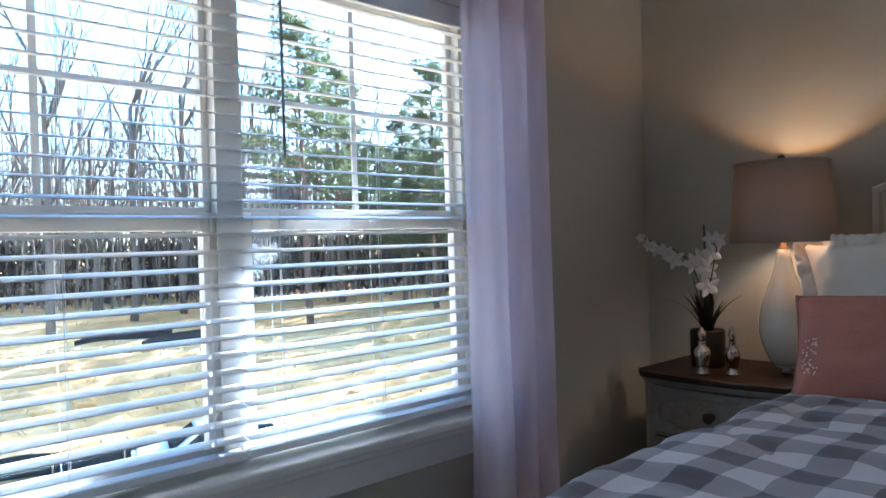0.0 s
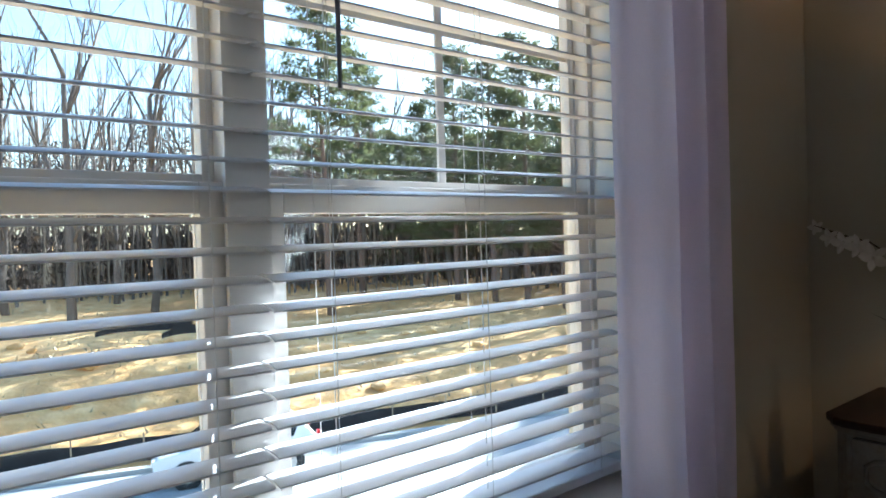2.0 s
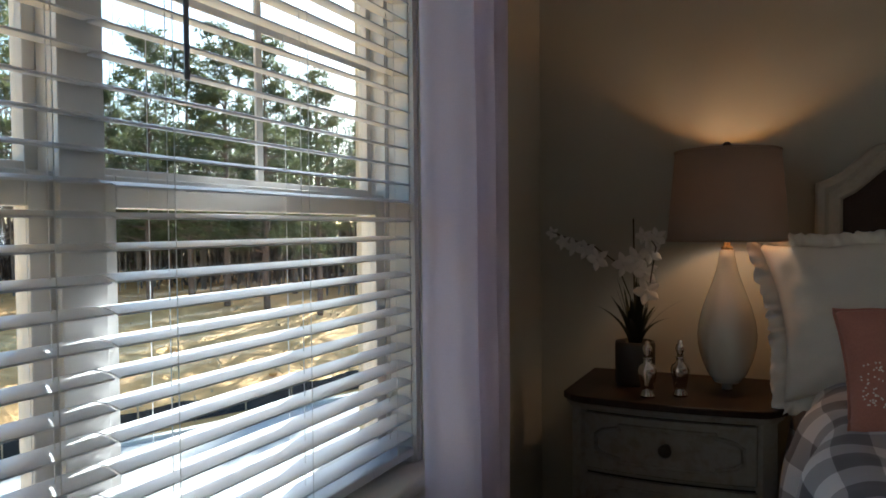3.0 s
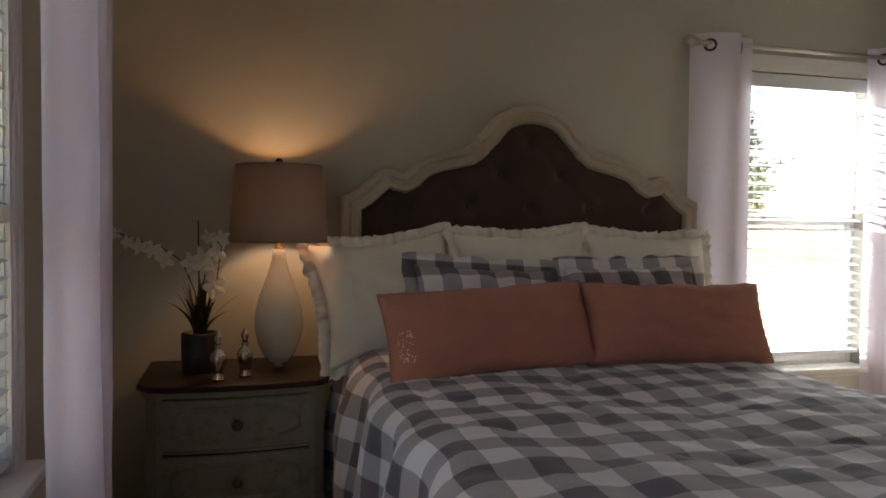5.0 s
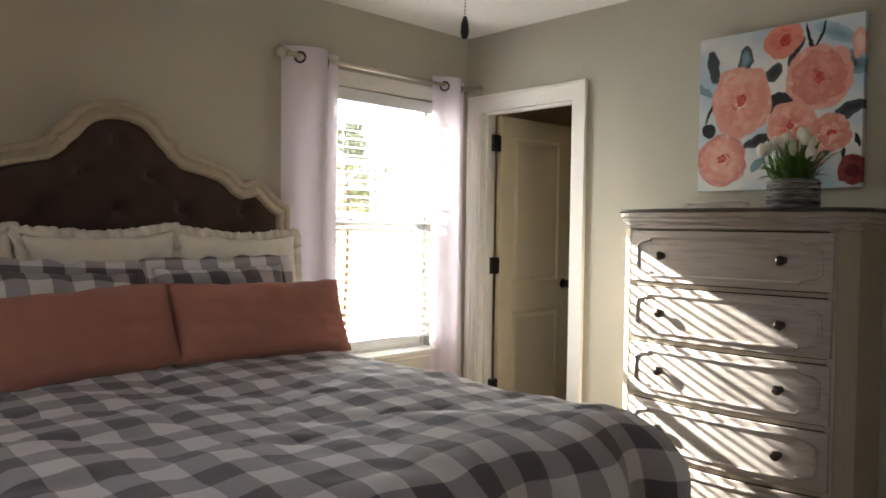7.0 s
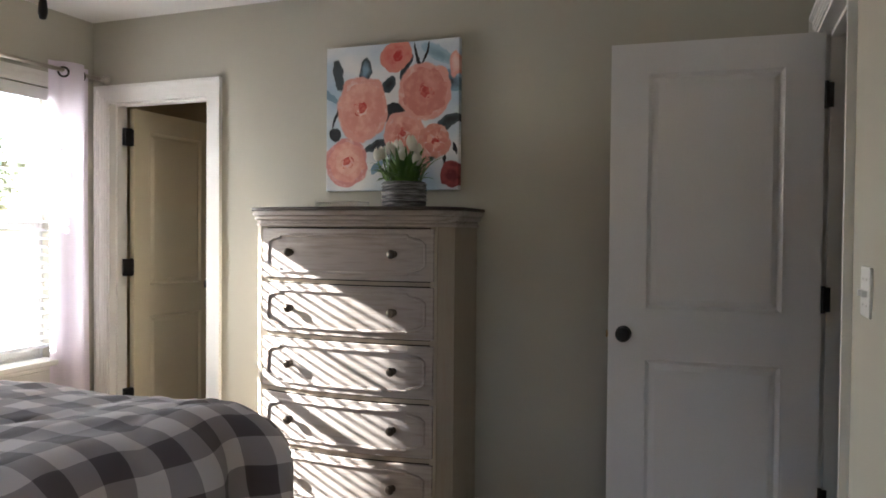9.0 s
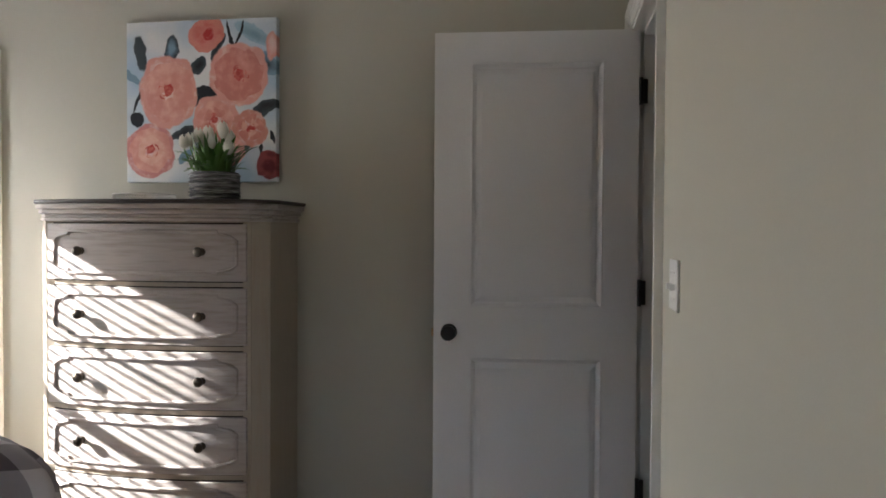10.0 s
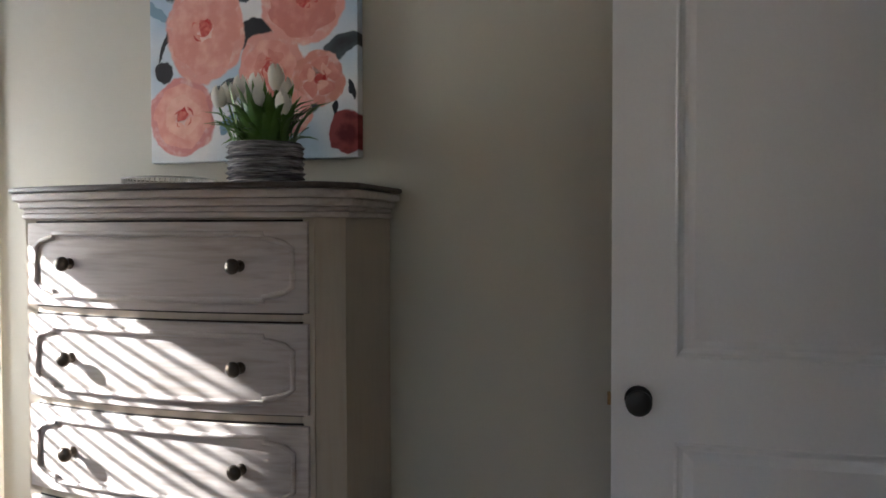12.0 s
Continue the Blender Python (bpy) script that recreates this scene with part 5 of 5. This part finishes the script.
# ---- light switch, fan ----
sw = thing("light_switch", (2.562, SOUTH, 1.165), "white double toggle switch plate on the wall", "light switch")
part("cover_plate", box((-0.058, 0.0, -0.058), (0.058, 0.007, 0.058), 0.003), PLASTIC, sw)
for x in (-0.023, 0.023):
    part("toggle", box((x - 0.005, 0.006, -0.011), (x + 0.005, 0.018, 0.004), 0.002), PLASTIC, sw)
    for z in (-0.03, 0.03):
        bm = lathe([(0.0, 0.002), (0.003, 0.0015), (0.0035, 0.0), (0.0, 0.0)], 10)
        bmesh.ops.transform(bm, matrix=pose(x, 0.007, z, -90, 0, 0), verts=bm.verts)
        part("screw", bm, PLASTIC, sw)

fan = thing("ceiling_fan_motor", (1.90, -1.79, HEIGHT), "dark bronze fan motor with a pull chain under the ceiling", "ceiling fan")
part("canopy", lathe([(0.0, 0.0), (0.07, 0.0), (0.065, -0.035), (0.02, -0.05), (0.0, -0.05)], 28), BRONZE, fan, smooth=True)
part("motor_housing", lathe([(0.0, -0.05), (0.015, -0.05), (0.015, -0.09), (0.10, -0.11), (0.11, -0.17), (0.07, -0.21), (0.03, -0.24), (0.0, -0.24)], 32), BRONZE, fan, smooth=True)
bm = bmesh.new()
for k in range(44):
    bmesh.ops.create_icosphere(bm, subdivisions=1, radius=0.0026, matrix=Matrix.Translation((0.02, 0, -0.235 - k * 0.0085)))
part("pull_chain", bm, BRONZE, fan)
part("chain_fob", lathe([(0.0, -0.60), (0.004, -0.60), (0.009, -0.615), (0.011, -0.64), (0.007, -0.655), (0.0, -0.657)], 14, at=(0.02, 0, 0)), BRONZE, fan, "dark chain fob", True)
dl = thing("recessed_downlight", (7.2, -5.25, HEIGHT), "lit round downlight in the hall ceiling", "downlight")
part("lens", lathe([(0.0, -0.004), (0.07, -0.004), (0.07, -0.001), (0.0, -0.001)], 24), EMIT, dl)
part("trim_ring", lathe([(0.07, -0.001), (0.07, -0.006), (0.09, -0.006), (0.092, -0.001), (0.07, -0.001)], 24), TRIM, dl)


# ---- outdoors, seen from the upper floor ----
ROAD_DIR, ROAD_OUT = Vector((0.336, 0.942, 0)), Vector((-0.942, 0.336, 0))
STREET = -5.35


def spot(along, out, z=None):
    """A place by metres along the street and away from the house."""
    p = ROAD_DIR * along + ROAD_OUT * out
    p.z = land(out, along) if z is None else z
    return p


def land(out, along):
    if out < 23.2:
        return STREET
    d = out - 23.2
    rise = 2.5 * min(1.0, d / 38) + 0.02 * max(0.0, min(d, 400) - 38)
    rough = min(1.0, d / 5) * max(0.0, 1 - d / 90)
    mound = 1.3 * math.exp(-((out - 33) / 6) ** 2 - ((along + 3) / 12) ** 2)
    return STREET - 0.12 + rise + mound + rough * (0.45 * n3(out * 0.16, along * 0.16, 3) + 0.18 * n3(out * 0.6, along * 0.6, 5))


def ground_sheet():
    def f(u, v):
        out = -60 + 600 * (u ** 2.2 if u > 0 else 0)
        a = (v - 0.5) * 2
        along = 10 + 70 * a + 600 * a ** 5
        return spot(along, out)
    return sheet(f, 170, 170)


tagged(part("ground", ground_sheet(), DIRT, smooth=True), "bare clay building ground with dry grass", "ground", kind="structure")
tagged(part("road", sheet(lambda u, v: spot(-160 + 320 * u, 9.6 + 11.6 * v, STREET + 0.03), 40, 4), ROAD), "pale sunlit residential street", "road", kind="structure")
for o in (9.3, 21.2):
    bm = bmesh.new()
    for k in range(100):
        a, b = spot(-150 + 3 * k, o, STREET), spot(-150 + 3 * k + 2.985, o, STREET)
        q = [a, b, b + ROAD_OUT * 0.3, a + ROAD_OUT * 0.3]
        low = [bm.verts.new(p) for p in q]
        top = [bm.verts.new(p + Vector((0, 0, 0.15))) for p in q]
        bm.faces.new(top)
        for i in range(4):
            bm.faces.new((low[i], low[(i + 1) % 4], top[(i + 1) % 4], top[i]))
    tagged(part("kerb", bm, KERB), "concrete kerb along the street", "kerb", kind="structure")

# silt fence beyond the street
fence = thing("silt_fence", spot(0, 22.6), "low black silt fence on wooden stakes along the street", "fence")
inv = fence.matrix_world.inverted()


def fence_line(u, v):
    a = -30 + 70 * u
    o = 22.6 + 0.25 * n3(a * 0.15, 2.0)
    return inv @ (spot(a, o, STREET - 0.05) + Vector((0, 0, (0.78 + 0.10 * n3(a * 0.5, 7) - 0.05 * abs(math.sin(a * 1.3))) * v)) + ROAD_OUT * 0.06 * math.sin(v * 3 + a))


fb = part("fabric", sheet(fence_line, 210, 3), FABRIC, fence, smooth=True)
for k in range(35):
    p = inv @ spot(-30 + 2 * k, 22.52, STREET - 0.1)
    part("stake", box((p.x - 0.02, p.y - 0.02, p.z), (p.x + 0.02, p.y + 0.02, p.z + 1.0)), STAKE, fence)
# loose flaps of the same cloth on the clay bank
for al, ou, ln, tn in ((-4.2, 41.5, 5.0, 0.6), (-1.0, 37.0, 4.0, 0.3)):
    bm = sheet(lambda u, v: spot(al + ln * u, ou + ln * tn * u * 0.3 + 0.15 * math.sin(u * 9), land(ou, al) + 0.35 + 0.25 * math.sin(u * 3.1) * (1 - u) + 0.75 * v * (0.35 + 0.65 * u)), 24, 3)
    tagged(part("fabric_flap", bm, FABRIC, smooth=True), "sagging black silt cloth on the clay bank", "fabric", "loose silt cloth")
rng = random.Random(31)
for k in range(26):
    al, ou = rng.uniform(-14, 16), rng.uniform(25, 45)
    bm = bmesh.new()
    bmesh.ops.create_icosphere(bm, subdivisions=2, radius=rng.uniform(0.18, 0.55))
    for v in bm.verts:
        v.co *= 1 + 0.5 * n3(v.co.x * 3 + k, v.co.y * 3, v.co.z * 3)
        v.co.z *= 0.6
    bmesh.ops.translate(bm, vec=spot(al, ou) + Vector((0, 0, 0.05)), verts=bm.verts)
    tagged(part("clay_clod", bm, DIRT, smooth=True), "lump of orange clay on the bank", "dirt", "clay lumps")


# ---- parked vehicle ----
def suv():
    root = thing("parked_suv", (0, 0, 0), "white sport utility vehicle parked at the kerb", "car")
    L, Wd = 4.9, 1.9
    side = [(-2.45, 0.42), (-2.42, 0.78), (-2.30, 0.98), (-1.45, 1.10), (-0.55, 1.70), (-0.2, 1.77), (1.75, 1.75), (2.25, 1.12), (2.43, 1.02), (2.45, 0.45)]
    bm = bmesh.new()
    cols = []
    for x, z in side:
        tuck = 0.16 if z > 1.3 else 0.02
        cols.append([bm.verts.new((x, s * (Wd / 2 - tuck), z)) for s in (-1, 1)])
    for a, b in zip(cols, cols[1:] + cols[:1]):
        bm.faces.new((a[0], a[1], b[1], b[0]))
    low = [c_[0] for c_ in cols], [c_[1] for c_ in cols]
    for vs in low:
        bm.faces.new(vs)
    bmesh.ops.recalc_face_normals(bm, faces=bm.faces[:])
    bmesh.ops.bevel(bm, geom=bm.edges[:], offset=0.06, segments=3, affect="EDGES", profile=0.6)
    part("body", bm, CAR_PAINT, root, smooth=False)
    for s in (-1, 1):
        for q in ([(-1.15, 1.14), (-0.50, 1.62), (0.15, 1.66), (0.15, 1.14)], [(0.22, 1.14), (0.22, 1.66), (1.05, 1.66), (1.05, 1.14)], [(1.12, 1.14), (1.12, 1.66), (1.66, 1.64), (1.98, 1.14)]):
            y = s * (Wd / 2 - 0.10)
            bm = bmesh.new()
            vs = [bm.verts.new((x, s * (Wd / 2 - 0.02 - 0.145 * max(0, (z - 1.12) / 0.6)) + s * 0.012, z)) for x, z in q]
            bm.faces.new(vs)
            bmesh.ops.solidify(bm, geom=bm.faces[:], thickness=0.01)
            part("side_window", bm, CAR_GLASS, root)
        part("mirror", box((-1.02, s * 0.98 - 0.09, 1.10), (-0.88, s * 0.98 + 0.09, 1.26), 0.03), CAR_PAINT, root)
        part("tail_light", box((2.36, s * 0.82 - 0.10, 0.98), (2.47, s * 0.82 + 0.10, 1.22), 0.02), RED_LENS, root, "red tail light")
        part("head_light", box((-2.46, s * 0.76 - 0.16, 0.78), (-2.30, s * 0.76 + 0.16, 0.92), 0.03), ACRYLIC, root)
    for nm, q in (("windscreen", [(-1.36, 1.13), (-0.62, 1.65)]), ("rear_window", [(2.19, 1.22), (1.83, 1.66)])):
        bm = bmesh.new()
        sg = -1 if nm == "windscreen" else 1
        (x0, z0), (x1, z1) = q
        bm.faces.new([bm.verts.new(p) for p in ((x0 + sg * 0.03, -0.82, z0 + 0.02), (x0 + sg * 0.03, 0.82, z0 + 0.02), (x1 + sg * 0.03, 0.68, z1 + 0.02), (x1 + sg * 0.03, -0.68, z1 + 0.02))])
        bmesh.ops.solidify(bm, geom=bm.faces[:], thickness=0.01)
        part(nm, bm, CAR_GLASS, root)
    for x in (-1.5, 1.5):
        for s in (-1, 1):
            bm = lathe([(0.20, -0.12), (0.33, -0.12), (0.36, -0.08), (0.36, 0.08), (0.33, 0.12), (0.20, 0.12), (0.20, -0.12)], 28)
            bmesh.ops.transform(bm, matrix=pose(x, s * 0.86, 0.36, 90, 0, 0), verts=bm.verts)
            w = part("tyre", bm, RUBBER, root, "", True)
            bm = lathe([(0.0, -0.03), (0.05, -0.03), (0.06, 0.06), (0.20, 0.09), (0.205, -0.09), (0.0, -0.09)], 20)
            bmesh.ops.transform(bm, matrix=pose(x, s * 0.86, 0.36, -90 * s, 0, 0), verts=bm.verts)
            part("rim", bm, RIM, w)
            bm = lathe([(0.36, 0.0), (0.44, 0.0), (0.44, 0.02), (0.36, 0.02), (0.36, 0.0)], 24)
            bmesh.ops.transform(bm, matrix=pose(x, s * 0.945 - (0.01 if s > 0 else -0.01), 0.38, -90 * s, 0, 0), verts=bm.verts)
            part("wheel_arch", bm, RUBBER, root)
    return root


v = suv()
v.matrix_world = Matrix.Translation(Vector((-18.64, 7.10, STREET + 0.03))) @ pose(0, 0, 0, 0, 0, math.degrees(math.atan2(ROAD_DIR.y, ROAD_DIR.x))) @ Matrix.Scale(0.92, 4)


# ---- trees ----
def limb(bm, p, d, length, r, depth, rng_, seg=5):
    """A tapering limb that forks into thinner ones."""
    pts, rad = [p.copy()], [r]
    q, dr = p.copy(), d.copy()
    n_ = 4
    for k in range(n_):
        dr = (dr + Vector((rng_.uniform(-0.12, 0.12), rng_.uniform(-0.12, 0.12), rng_.uniform(-0.02, 0.12)))).normalized()
        q = q + dr * length / n_
        pts.append(q.copy())
        rad.append(r * (1 - 0.55 * (k + 1) / n_))
    tube(pts, rad, seg, bm)
    if depth == 0:
        return
    for k in range(rng_.choice((3, 4)) if depth > 1 else 4):
        at = rng_.uniform(0.45, 1.0)
        i = min(n_ - 1, int(at * n_))
        b = pts[i].lerp(pts[i + 1], at * n_ - i)
        az = rng_.uniform(0, 2 * math.pi)
        sp = rng_.uniform(0.35, 0.75)
        nd = (dr + Vector((math.cos(az) * sp, math.sin(az) * sp, 0.25))).normalized()
        limb(bm, b, nd, length * rng_.uniform(0.5, 0.75), r * (1 - 0.55 * at) * rng_.uniform(0.5, 0.7), depth - 1, rng_, max(3, seg - 1))


def bare_tree(at, height, seed, material, label, depth=3):
    root = thing("bare_tree", at, label, "tree", "leafless trees at the wood's edge")
    rng_ = random.Random(seed)
    bm = bmesh.new()
    r = height * 0.0125
    pts = [Vector((0, 0, -0.3))]
    for k in range(6):
        pts.append(pts[-1] + Vector((rng_.uniform(-0.25, 0.25), rng_.uniform(-0.25, 0.25), height * 0.62 / 6)))
    tube(pts, [r * (1 - 0.09 * k) for k in range(7)], 7, bm)
    part("trunk", bm, material, root, smooth=True)
    bm = bmesh.new()
    for k in range(9):
        b = pts[rng_.randint(2, 6)]
        az = rng_.uniform(0, 2 * math.pi)
        limb(bm, b, Vector((math.cos(az) * 0.55, math.sin(az) * 0.55, 1)).normalized(), height * rng_.uniform(0.22, 0.4), r * rng_.uniform(0.28, 0.5), depth - 1, rng_)
    part("crown", bm, material, root, "bare branching crown", True)
    return root


def pine(at, height, seed, label, low=0.35):
    root = thing("pine_tree", at, label, "tree", "pine trees at the wood's edge")
    rng_ = random.Random(seed)
    bm = bmesh.new()
    pts = [Vector((0, 0, -0.3))]
    for k in range(8):
        pts.append(pts[-1] + Vector((rng_.uniform(-0.1, 0.1), rng_.uniform(-0.1, 0.1), height / 8)))
    tube(pts, [height * 0.013 * (1 - 0.11 * k) for k in range(9)], 7, bm)
    part("trunk", bm, PINE_BARK, root, smooth=True)
    br, nd = bmesh.new(), bmesh.new()
    z = height * low
    while z < height * 0.99:
        f = (z - height * low) / (height * (1 - low))
        reach = height * (0.19 * (1 - f) ** 0.7 + 0.035) * rng_.uniform(0.55, 1.15)
        az = rng_.uniform(0, 2 * math.pi)
        i = min(7, int(z / height * 8))
        o = pts[i].lerp(pts[i + 1], z / height * 8 - i)
        dr = Vector((math.cos(az), math.sin(az), rng_.uniform(0.05, 0.45))).normalized()
        end = o + dr * reach
        tube([o, o.lerp(end, 0.5) + Vector((0, 0, 0.1)), end], [height * 0.003, height * 0.002, 0.012], 4, br)
        for k in range(7):
            c_ = o.lerp(end, rng_.uniform(0.35, 1.05)) + Vector((rng_.uniform(-0.5, 0.5), rng_.uniform(-0.5, 0.5), rng_.uniform(-0.2, 0.4))) * (height / 16)
            for j in range(24):
                a = Vector((rng_.gauss(0, 1), rng_.gauss(0, 1), rng_.gauss(0.25, 0.6))).normalized()
                b = a.cross(Vector((rng_.gauss(0, 1), rng_.gauss(0, 1), rng_.gauss(0, 1)))).normalized()
                s0, s1 = height / 16 * rng_.uniform(0.22, 0.50), height / 16 * rng_.uniform(0.022, 0.05)
                q = c_ + a * 0.05
                nd.faces.new([nd.verts.new(v_) for v_ in (q - b * s1 * 0.4, q + a * s0 * 0.6 - b * s1, q + a * s0, q + a * s0 * 0.6 + b * s1)])
        z += height * rng_.uniform(0.008, 0.017)
    part("branches", br, PINE_BARK, root)
    me = bpy.data.meshes.new("crown")
    nd.to_mesh(me)
    nd.free()
    part("crown", me, NEEDLE, root, "ragged crown of needle tufts")
    return root


def polar(az, dist):
    """A place by compass turn from north towards west (degrees) and metres from the window."""
    x, y = -math.sin(radians(az)) * dist, math.cos(radians(az)) * dist - 1.9
    p_ = Vector((x, y, 0))
    p_.z = land(p_.dot(ROAD_OUT), p_.dot(ROAD_DIR))
    return p_


for k, (az, d, h) in enumerate(((84, 52, 19), (79, 58, 20), (75, 50, 21), (72, 60, 18), (69.5, 54, 20), (66, 56, 22), (63.5, 62, 18), (88, 60, 20), (61, 58, 19), (92, 55, 20), (57, 70, 17), (52, 74, 17))):
    bare_tree(polar(az, d), h * 1.22, 100 + k, BARK, "tall leafless tree with dark branching limbs")
for k, (az, d, h) in enumerate(((56.5, 50, 19.5), (54, 60, 18), (49, 60, 14.5), (46.5, 56, 17.5), (43.5, 55, 16.5), (41, 54, 18), (38, 52, 17), (34, 50, 15), (30, 52, 13), (51.5, 66, 12.5), (25, 54, 14), (60, 78, 15), (53, 72, 13), (47.5, 70, 13), (45, 64, 12), (42, 68, 13), (39.5, 62, 12.5), (36, 60, 13), (50, 76, 13))):
    pine(polar(az, d), h * 1.12, 200 + k, "tall pine with ragged dark green crown", 0.22 if 30 < az < 50 else 0.42)

# the wood behind: uncountable trunks, saplings and brush
rng = random.Random(51)
bt, bb, bu = bmesh.new(), bmesh.new(), bmesh.new()
for k in range(1700):
    az = rng.uniform(16, 104)
    d = rng.uniform(60, 100)
    p_ = polar(az, d)
    h = rng.uniform(11, 23)
    lean_ = Vector((rng.uniform(-0.8, 0.8), rng.uniform(-0.8, 0.8), h))
    r = rng.uniform(0.045, 0.13)
    tgt = bt if rng.random() < 0.5 else bb
    tube([p_ - Vector((0, 0, 0.3)), p_ + lean_ * 0.5 + Vector((rng.uniform(-0.2, 0.2), 0, 0)), p_ + lean_], [r, r * 0.7, r * 0.15], 4, tgt)
    for j in range(4):
        b0 = p_ + lean_ * rng.uniform(0.3, 0.9)
        tube([b0, b0 + Vector((rng.uniform(-1.2, 1.2), rng.uniform(-1.2, 1.2), rng.uniform(0.6, 2.0)))], [r * 0.35, r * 0.08], 3, tgt)
for k in range(72000):
    az = rng.uniform(14, 106)
    d = rng.uniform(64, 112)
    p_ = polar(az, d)
    green = n3(az * 0.09, d * 0.03, 8) + (0.25 if az < 52 else -0.12) > 0.08
    p_.z += (rng.random() ** 1.25) * (12.5 + 6.0 * max(0, n3(az * 0.25, d * 0.02, 1)) + (d - 64) * 0.09)
    a = Vector((rng.gauss(0, 1), rng.gauss(0, 1), rng.gauss(0.3, 0.8))).normalized()
    b = a.cross(Vector((rng.gauss(0, 1), rng.gauss(0, 1), rng.gauss(0, 1)))).normalized()
    s0, s1 = rng.uniform(0.4, 1.1), rng.uniform(0.035, 0.13)
    tgt = bu if green else bb
    tgt.faces.new([tgt.verts.new(v_) for v_ in (p_ - b * s1, p_ + a * s0 * 0.5 - b * s1, p_ + a * s0, p_ + a * s0 * 0.5 + b * s1)])
# dark blades added low in the wood; their brown stands for its shade
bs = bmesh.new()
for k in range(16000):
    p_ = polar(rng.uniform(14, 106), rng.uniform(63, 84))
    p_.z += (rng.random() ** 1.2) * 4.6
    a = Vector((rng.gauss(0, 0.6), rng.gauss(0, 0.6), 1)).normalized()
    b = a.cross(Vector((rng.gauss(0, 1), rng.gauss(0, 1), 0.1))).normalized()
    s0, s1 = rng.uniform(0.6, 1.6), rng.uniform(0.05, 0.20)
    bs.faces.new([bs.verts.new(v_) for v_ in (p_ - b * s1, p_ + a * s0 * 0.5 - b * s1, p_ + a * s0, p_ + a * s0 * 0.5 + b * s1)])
for nm, bm, m_, lb in (("wood_shade", bs, SHADY, "dark brown scrub standing in for shade inside the wood"), ("wood_trunks", bt, BARK, "dense thin grey trunks of the wood"), ("wood_brush", bb, PALE_BARK, "pale dry saplings and brush of the wood"), ("wood_understorey", bu, UNDER, "dark evergreen understorey of the wood")):
    me = bpy.data.meshes.new(nm)
    bm.to_mesh(me)
    bm.free()
    tagged(part(nm, me, m_), lb, "woods", kind="stuff")
rng = random.Random(77)
bm = bmesh.new()
for k in range(5200):
    al, ou = rng.uniform(-25, 60), rng.uniform(24, 66)
    if n3(al * 0.15, ou * 0.15, 6) < -0.05:
        continue
    p_ = spot(al, ou)
    a = Vector((rng.uniform(-0.5, 0.5), rng.uniform(-0.5, 0.5), rng.uniform(0.4, 1))).normalized()
    b = Vector((rng.uniform(-1, 1), rng.uniform(-1, 1), 0)).normalized()
    s0, s1 = rng.uniform(0.12, 0.35), rng.uniform(0.02, 0.07)
    bm.faces.new([bm.verts.new(v_) for v_ in (p_ - b * s1, p_ + b * s1, p_ + a * s0)])
me = bpy.data.meshes.new("dry_grass")
bm.to_mesh(me)
bm.free()
tagged(part("dry_grass", me, BRUSH), "dry straw and grass tufts on the clay", "grass", kind="stuff")


def far_house(at, turn, w, d, h, label):
    root = thing("neighbour_house", at, label, "house", rz=turn)
    part("wall", box((-w / 2, -d / 2, -0.5), (w / 2, d / 2, h)), SIDING, root)
    bm = prism([(-d / 2 - 0.4, h), (d / 2 + 0.4, h), (0, h + d * 0.35)], -w / 2 - 0.4, w / 2 + 0.4, axis=0)
    part("roof", bm, ROOFING, root, "grey shingle roof")
    for x in (-w * 0.28, 0.0, w * 0.28):
        for z in (1.0, 3.8):
            if z + 1.4 < h:
                wdw = part("window", box((x - 0.5, -d / 2 - 0.06, z), (x + 0.5, -d / 2 + 0.02, z + 1.5), 0.02), TRIM, root)
                part("window_glass", box((x - 0.42, -d / 2 - 0.075, z + 0.08), (x + 0.42, -d / 2 - 0.055, z + 1.42)), CAR_GLASS, wdw)
    return root


far_house(polar(60.0, 72), 61, 5.6, 6, 8.6, "white-sided house half hidden behind the trees")
# woods to the north-east, beyond the sunlit window
for k, (az, d, h) in enumerate(((-36.5, 30, 11.5),)):
    x, y = -math.sin(radians(az)) * d + 3, math.cos(radians(az)) * d
    pine(Vector((x, y, STREET)), h, 300 + k, "pine seen through the sunlit window", 0.60)
